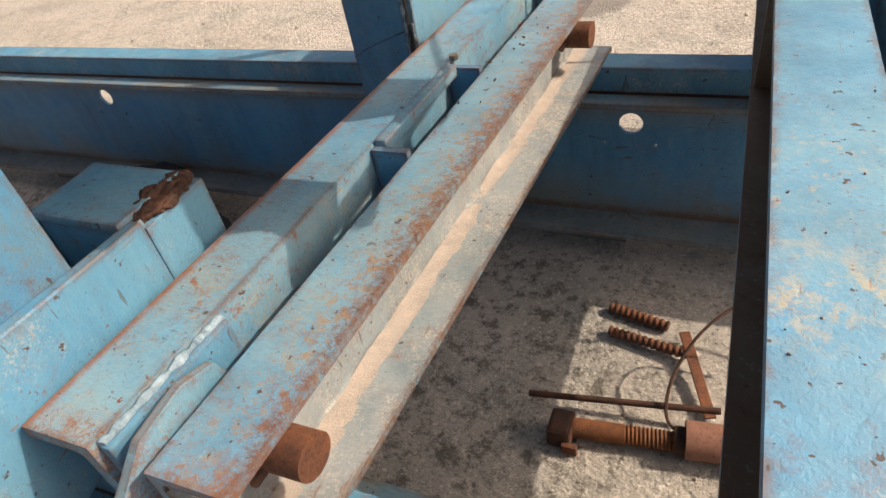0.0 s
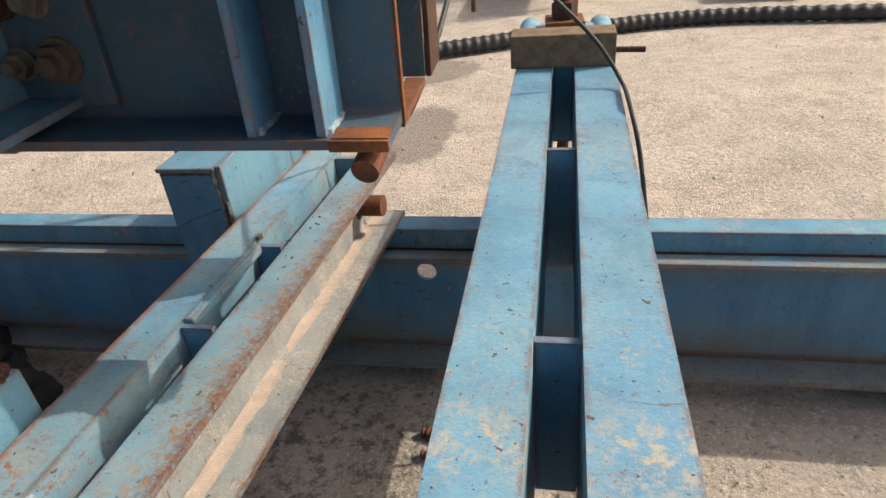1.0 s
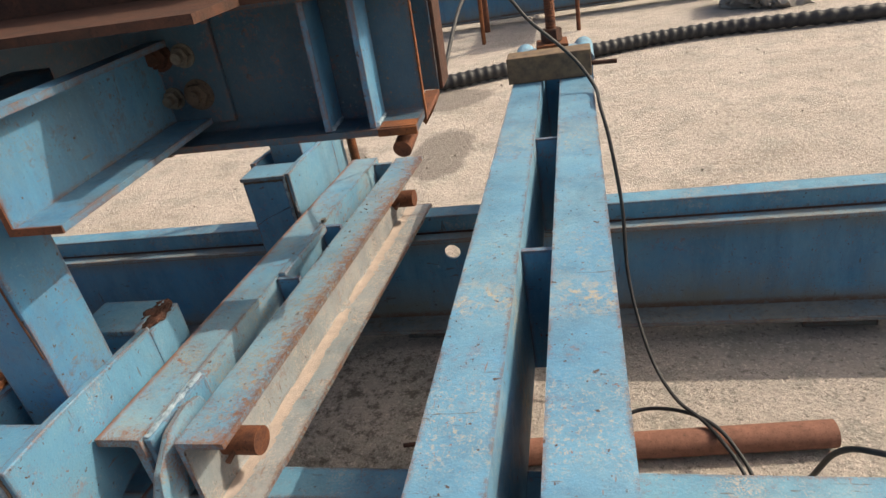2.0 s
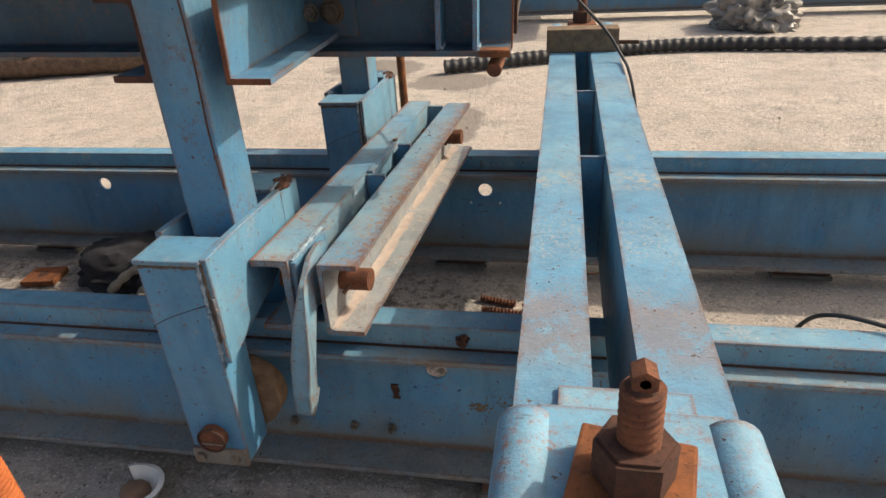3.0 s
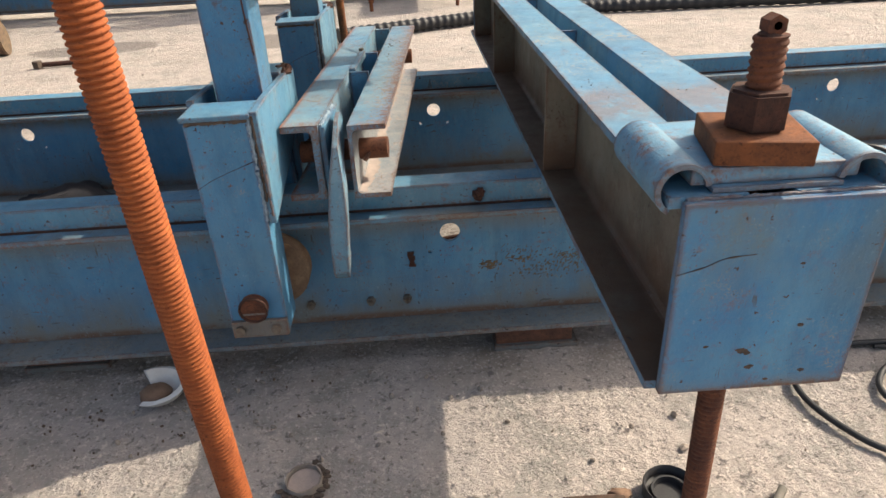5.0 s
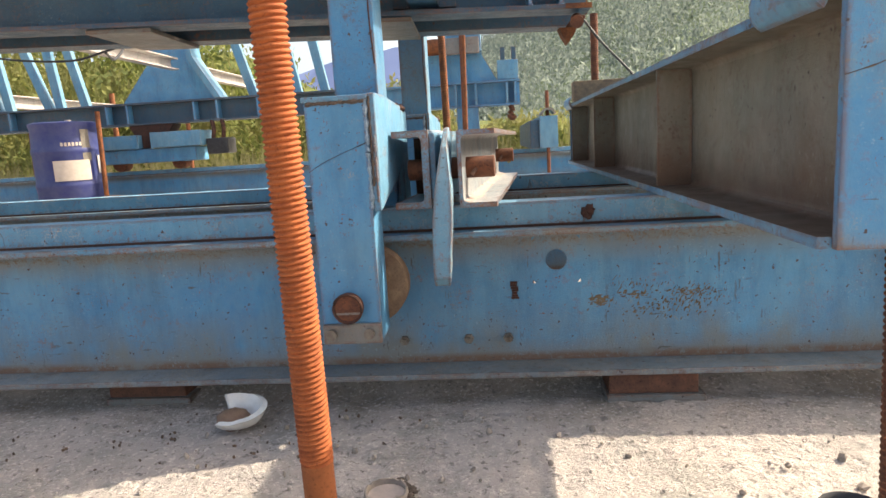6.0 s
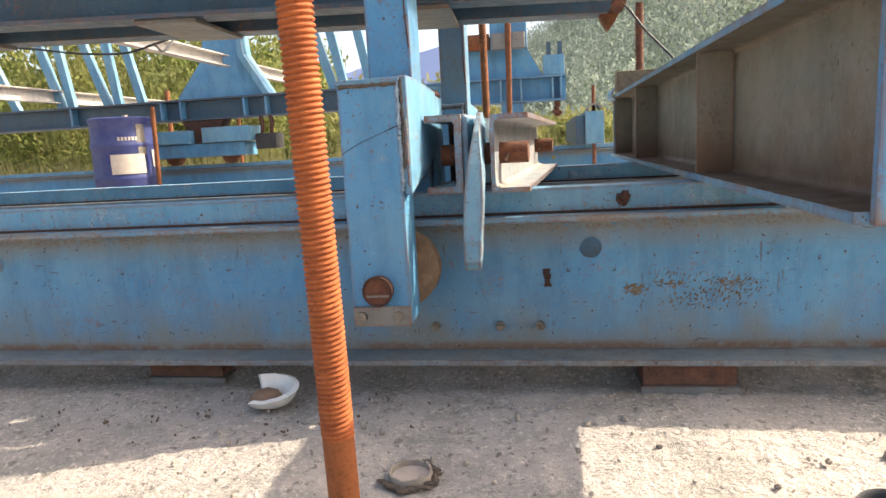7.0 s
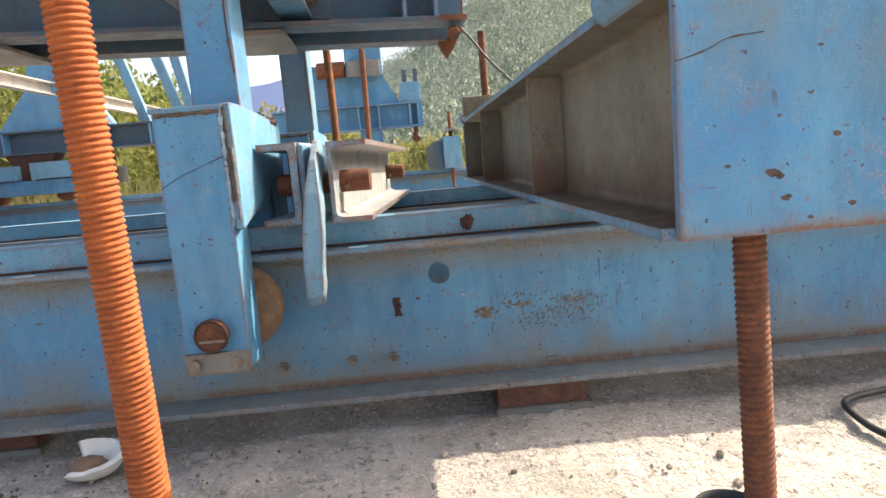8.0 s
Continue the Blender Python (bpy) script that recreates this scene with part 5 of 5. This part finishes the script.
part("cable", tube(B(), smooth_path([(-1.994, 0.9, 1.034), (-1.87, 0.9, 0.961), (-1.758, 0.9, 0.94), (-1.581, 0.9, 0.911), (-1.403, 0.9, 0.9), (-1.288, 0.9, 0.921), (-1.209, 0.9, 0.936), (-1.159, 0.75, 0.87), (-1.109, 0.62, 0.872)], 10), 0.0042, 6), BLACK, cab)

mid = thing("distant_gantry", (-0.2, YB, 0.42), "distant blue steel frame with gusset, rods and a roller", "steel frame")
part("post", box(B(), -0.36, -0.12, YB - 0.1, YB + 0.1, 0.414, 0.90, 0.01), BLUE, mid)
i_beam(mid, "beam_web", BLUE, -1.3, 0.34, YB, 0.12, 0.90, 1.17, 0.02, 0.014)
for sx in (-0.36, -0.14, 0.20, 0.29):
    part("stiffener", box(B(), sx - 0.012, sx + 0.012, YB - 0.115, YB - 0.008, 0.922, 1.148), BLUE_TOP, mid)
part("gusset", extruded(B(), [(-0.95, 1.172), (0.10, 1.172), (-0.06, 1.46), (-0.06, 1.62), (-0.95, 1.62)], YB - 0.04, YB + 0.04), BLUE, mid)
part("box_post", box(B(), -0.45, -0.06, YB - 0.20, YB + 0.05, 1.47, 2.25, 0.01), BLUE, mid)
part("clamp", box(B(), -0.43, -0.08, YB - 0.26, YB - 0.205, 1.45, 1.62, 0.01), GREY_BLUE, mid)
part("roller", rod(B(), (-0.75, YB - 0.16, 1.55), (-0.46, YB - 0.16, 1.55), 0.085, 18), RUST_BRIGHT, mid, smooth=True)
part("rod", rod(B(), (-0.27, YB - 0.30, 0.0), (-0.25, YB - 0.30, 2.2), 0.028, 12), RUST, mid, smooth=True)
part("side_box", box(B(), 0.10, 0.33, YB - 0.1, YB + 0.1, 1.172, 1.38, 0.01), BLUE_TOP, mid)
for sx in (0.14, 0.26):
    part("fork", box(B(), sx, sx + 0.05, YB - 0.05, YB + 0.05, 1.382, 1.52, 0.005), BLUE_SHADED, mid)
part("hook", tube(B(), smooth_path([(0.24, YB, 0.90), (0.25, YB, 0.84), (0.22, YB, 0.80), (0.25, YB, 0.76), (0.28, YB, 0.79)], 6), 0.03, 8), RUST, mid, "rusty hook")

end = thing("second_cross_beam", (0.6, YB - 0.7, 0.42), "distant blue cross beam end with a rod through it", "cross beam")
part("body", box(B(), 0.49, 0.665, 5.10, 8.2, 0.425, 0.735, 0.004), BLUE_TOP, end)
part("side_body", box(B(), 0.40, 0.487, 5.16, 8.2, 0.425, 0.70, 0.004), BLUE_SHADED, end)
part("cap", half_pipe(B(), 0.577, 0.736, 0.075, 5.09, 5.4, 0.2, 2.94, 0.02), GREY_BLUE, end)
part("rod", rod(B(), (0.575, 5.2, 0.0), (0.575, 5.2, 0.98), 0.018, 12), RUST, end, smooth=True)

# ---- trees, hill, mountain ----
def leaves(bm, at, r, count, size, flat=0.8):
    """A loose clump of small leaf blades."""
    for _ in range(count):
        u = Vector((random.gauss(0, 1), random.gauss(0, 1), random.gauss(0, 1)))
        u = u.normalized() * r * random.random() ** 0.45
        c = Vector(at) + Vector((u.x, u.y, u.z * flat))
        q = Euler((random.uniform(0, 6.3), random.uniform(0, 6.3), random.uniform(0, 6.3))).to_matrix()
        s = size * random.uniform(0.6, 1.4)
        bm.faces.new([bm.verts.new(c + q @ Vector(p)) for p in ((-s, 0, 0), (0, -0.45 * s, 0.1 * s), (s, 0, 0), (0, 0.45 * s, 0.1 * s))])


def leafy(name, a, b2, c2):
    m, n, l, b = surface(name, 0.75)
    geo = n.new("ShaderNodeNewGeometry")
    c = mixed(n, l, geo.outputs["Random Per Island"], a, b2)
    c = mixed(n, l, step(n, l, grain(n, l, 0.5, 4), 0.42, 0.62), c, c2)
    l.new(c, b.inputs["Base Color"])
    thin, mx = n.new("ShaderNodeBsdfTranslucent"), n.new("ShaderNodeMixShader")
    l.new(c, thin.inputs["Color"])
    mx.inputs["Fac"].default_value = 0.45
    l.new(b.outputs["BSDF"], mx.inputs[1])
    l.new(thin.outputs["BSDF"], mx.inputs[2])
    l.new(mx.outputs["Shader"], n["Material Output"].inputs["Surface"])
    return m


BUSH = leafy("bush_leaves", (0.21, 0.235, 0.06), (0.07, 0.10, 0.03), (0.25, 0.235, 0.09))
# leaf greens paled and greyed to carry the haze over the hill
HAZED_WOODS = leafy("hazed_woods", (0.21, 0.25, 0.22), (0.095, 0.13, 0.12), (0.245, 0.285, 0.24))
HILL = plain("hill_soil", (0.12, 0.16, 0.08), (0.07, 0.10, 0.05), 0.9, 0.3)
# the blue of distance haze is put into the mountain's colour
HAZED_MOUNT = plain("hazed_mountain", (0.075, 0.11, 0.23), (0.10, 0.14, 0.27), 0.95, 0.004)
BANK = plain("bank_growth", (0.16, 0.18, 0.05), (0.07, 0.09, 0.025), 0.9, 3.0, bump=1.0)
GRASS = leafy("dry_grass", (0.30, 0.27, 0.13), (0.20, 0.21, 0.08), (0.25, 0.22, 0.12))


def ridge(x):
    """Height of the hill's crest over x."""
    return 27 + 24 * math.tanh((x - 8) / 30) + 4 * noise.noise((x / 14, 0, 1))


def hill_z(x, y):
    t = min(max((y - 30) / 110, 0), 1)
    return (ridge(x * 140 / max(y, 40)) + 2) * t ** 1.05 + 1.5 * noise.noise((x / 9, y / 9, 0)) * t


bm = B()
g = [[bm.verts.new((-160 + 8 * i, 30 + 6 * j, hill_z(-160 + 8 * i, 30 + 6 * j) - 1.2)) for j in range(22)] for i in range(46)]
for i in range(45):
    for j in range(21):
        bm.faces.new((g[i][j], g[i + 1][j], g[i + 1][j + 1], g[i][j + 1]))
tagged(made("hillside", bm, HILL, True), "wooded green hillside beyond the yard", "hillside", kind="structure")
bm = B()
for _ in range(5200):
    y = 31 + 112 * random.random() ** 0.85
    x = random.uniform(-0.75, 0.8) * y
    h = random.uniform(1.0, 2.3)
    leaves(bm, (x, y, hill_z(x, y) + h * 0.6 - 1.0), h, 58, 0.17, 1.5)
tagged(made("hill_trees", bm, HAZED_WOODS), "dense trees covering the hillside, their green greyed for haze", "woods", kind="stuff")
bm = B()
g = [[bm.verts.new((-1500 + 60 * i, 900 + 100 * j, max(-5, (150 + 60 * noise.noise((i / 5, 0, 4)) + 20 * noise.noise((i / 1.5, 0, 7))) * (1 - abs(j - 3) / 3)))) for j in range(7)] for i in range(51)]
for i in range(50):
    for j in range(6):
        bm.faces.new((g[i][j], g[i + 1][j], g[i + 1][j + 1], g[i][j + 1]))
tagged(made("backdrop_mountain", bm, HAZED_MOUNT, True), "distant mountain range with haze painted in as blue", "mountain", kind="structure")
bm = B()
g = [[bm.verts.new((-20 + 0.4 * i, 13.6 + 0.35 * j + 0.3 * noise.noise((i * 0.3, j, 2)), 0.25 * j * (0.42 + 0.95 * max(0, min(1, (-3 - (-20 + 0.4 * i)) / 4))) + 0.25 * noise.noise((i * 0.5, j * 0.5, 5)) * (j > 0))) for j in range(11)] for i in range(90)]
for i in range(89):
    for j in range(10):
        bm.faces.new((g[i][j], g[i + 1][j], g[i + 1][j + 1], g[i][j + 1]))
tagged(made("bank", bm, BANK, True), "overgrown green bank behind the yard", "bank", kind="structure")
bm = B()
for _ in range(560):
    x, y = random.uniform(-17, -1.0), random.uniform(9.5, 15)
    top = 1.1 + 2.4 * max(0, min(1, (-3 - x) / 4)) + 0.8 * noise.noise((x, y, 0))
    leaves(bm, (x, y, random.uniform(0.2, max(0.4, top))), random.uniform(0.35, 0.7), 90, 0.075)
tagged(made("bushes", bm, BUSH), "thick sunlit yellow-green bushes behind the yard", "bushes", kind="stuff")
bm = B()
for _ in range(420):
    x, y = random.uniform(-1.5, 12), random.uniform(9, 13)
    leaves(bm, (x, y, random.uniform(0.0, 0.75)), random.uniform(0.25, 0.4), 80, 0.06)
tagged(made("bushes", bm, BUSH), "green scrub along the yard's edge", "bushes", kind="stuff")
bm = B()
for _ in range(5000):
    x, y = random.uniform(-16, 10), random.uniform(8.0, 10.2)
    h, w = random.uniform(0.25, 0.75), 0.012
    dx, dy = random.uniform(-0.2, 0.2), random.uniform(-0.2, 0.2)
    bm.faces.new([bm.verts.new(p) for p in ((x - w, y, 0), (x + w, y, 0), (x + dx, y + dy, h))])
tagged(made("grass", bm, GRASS), "tall dry grass at the edge of the slab", "grass", kind="stuff")
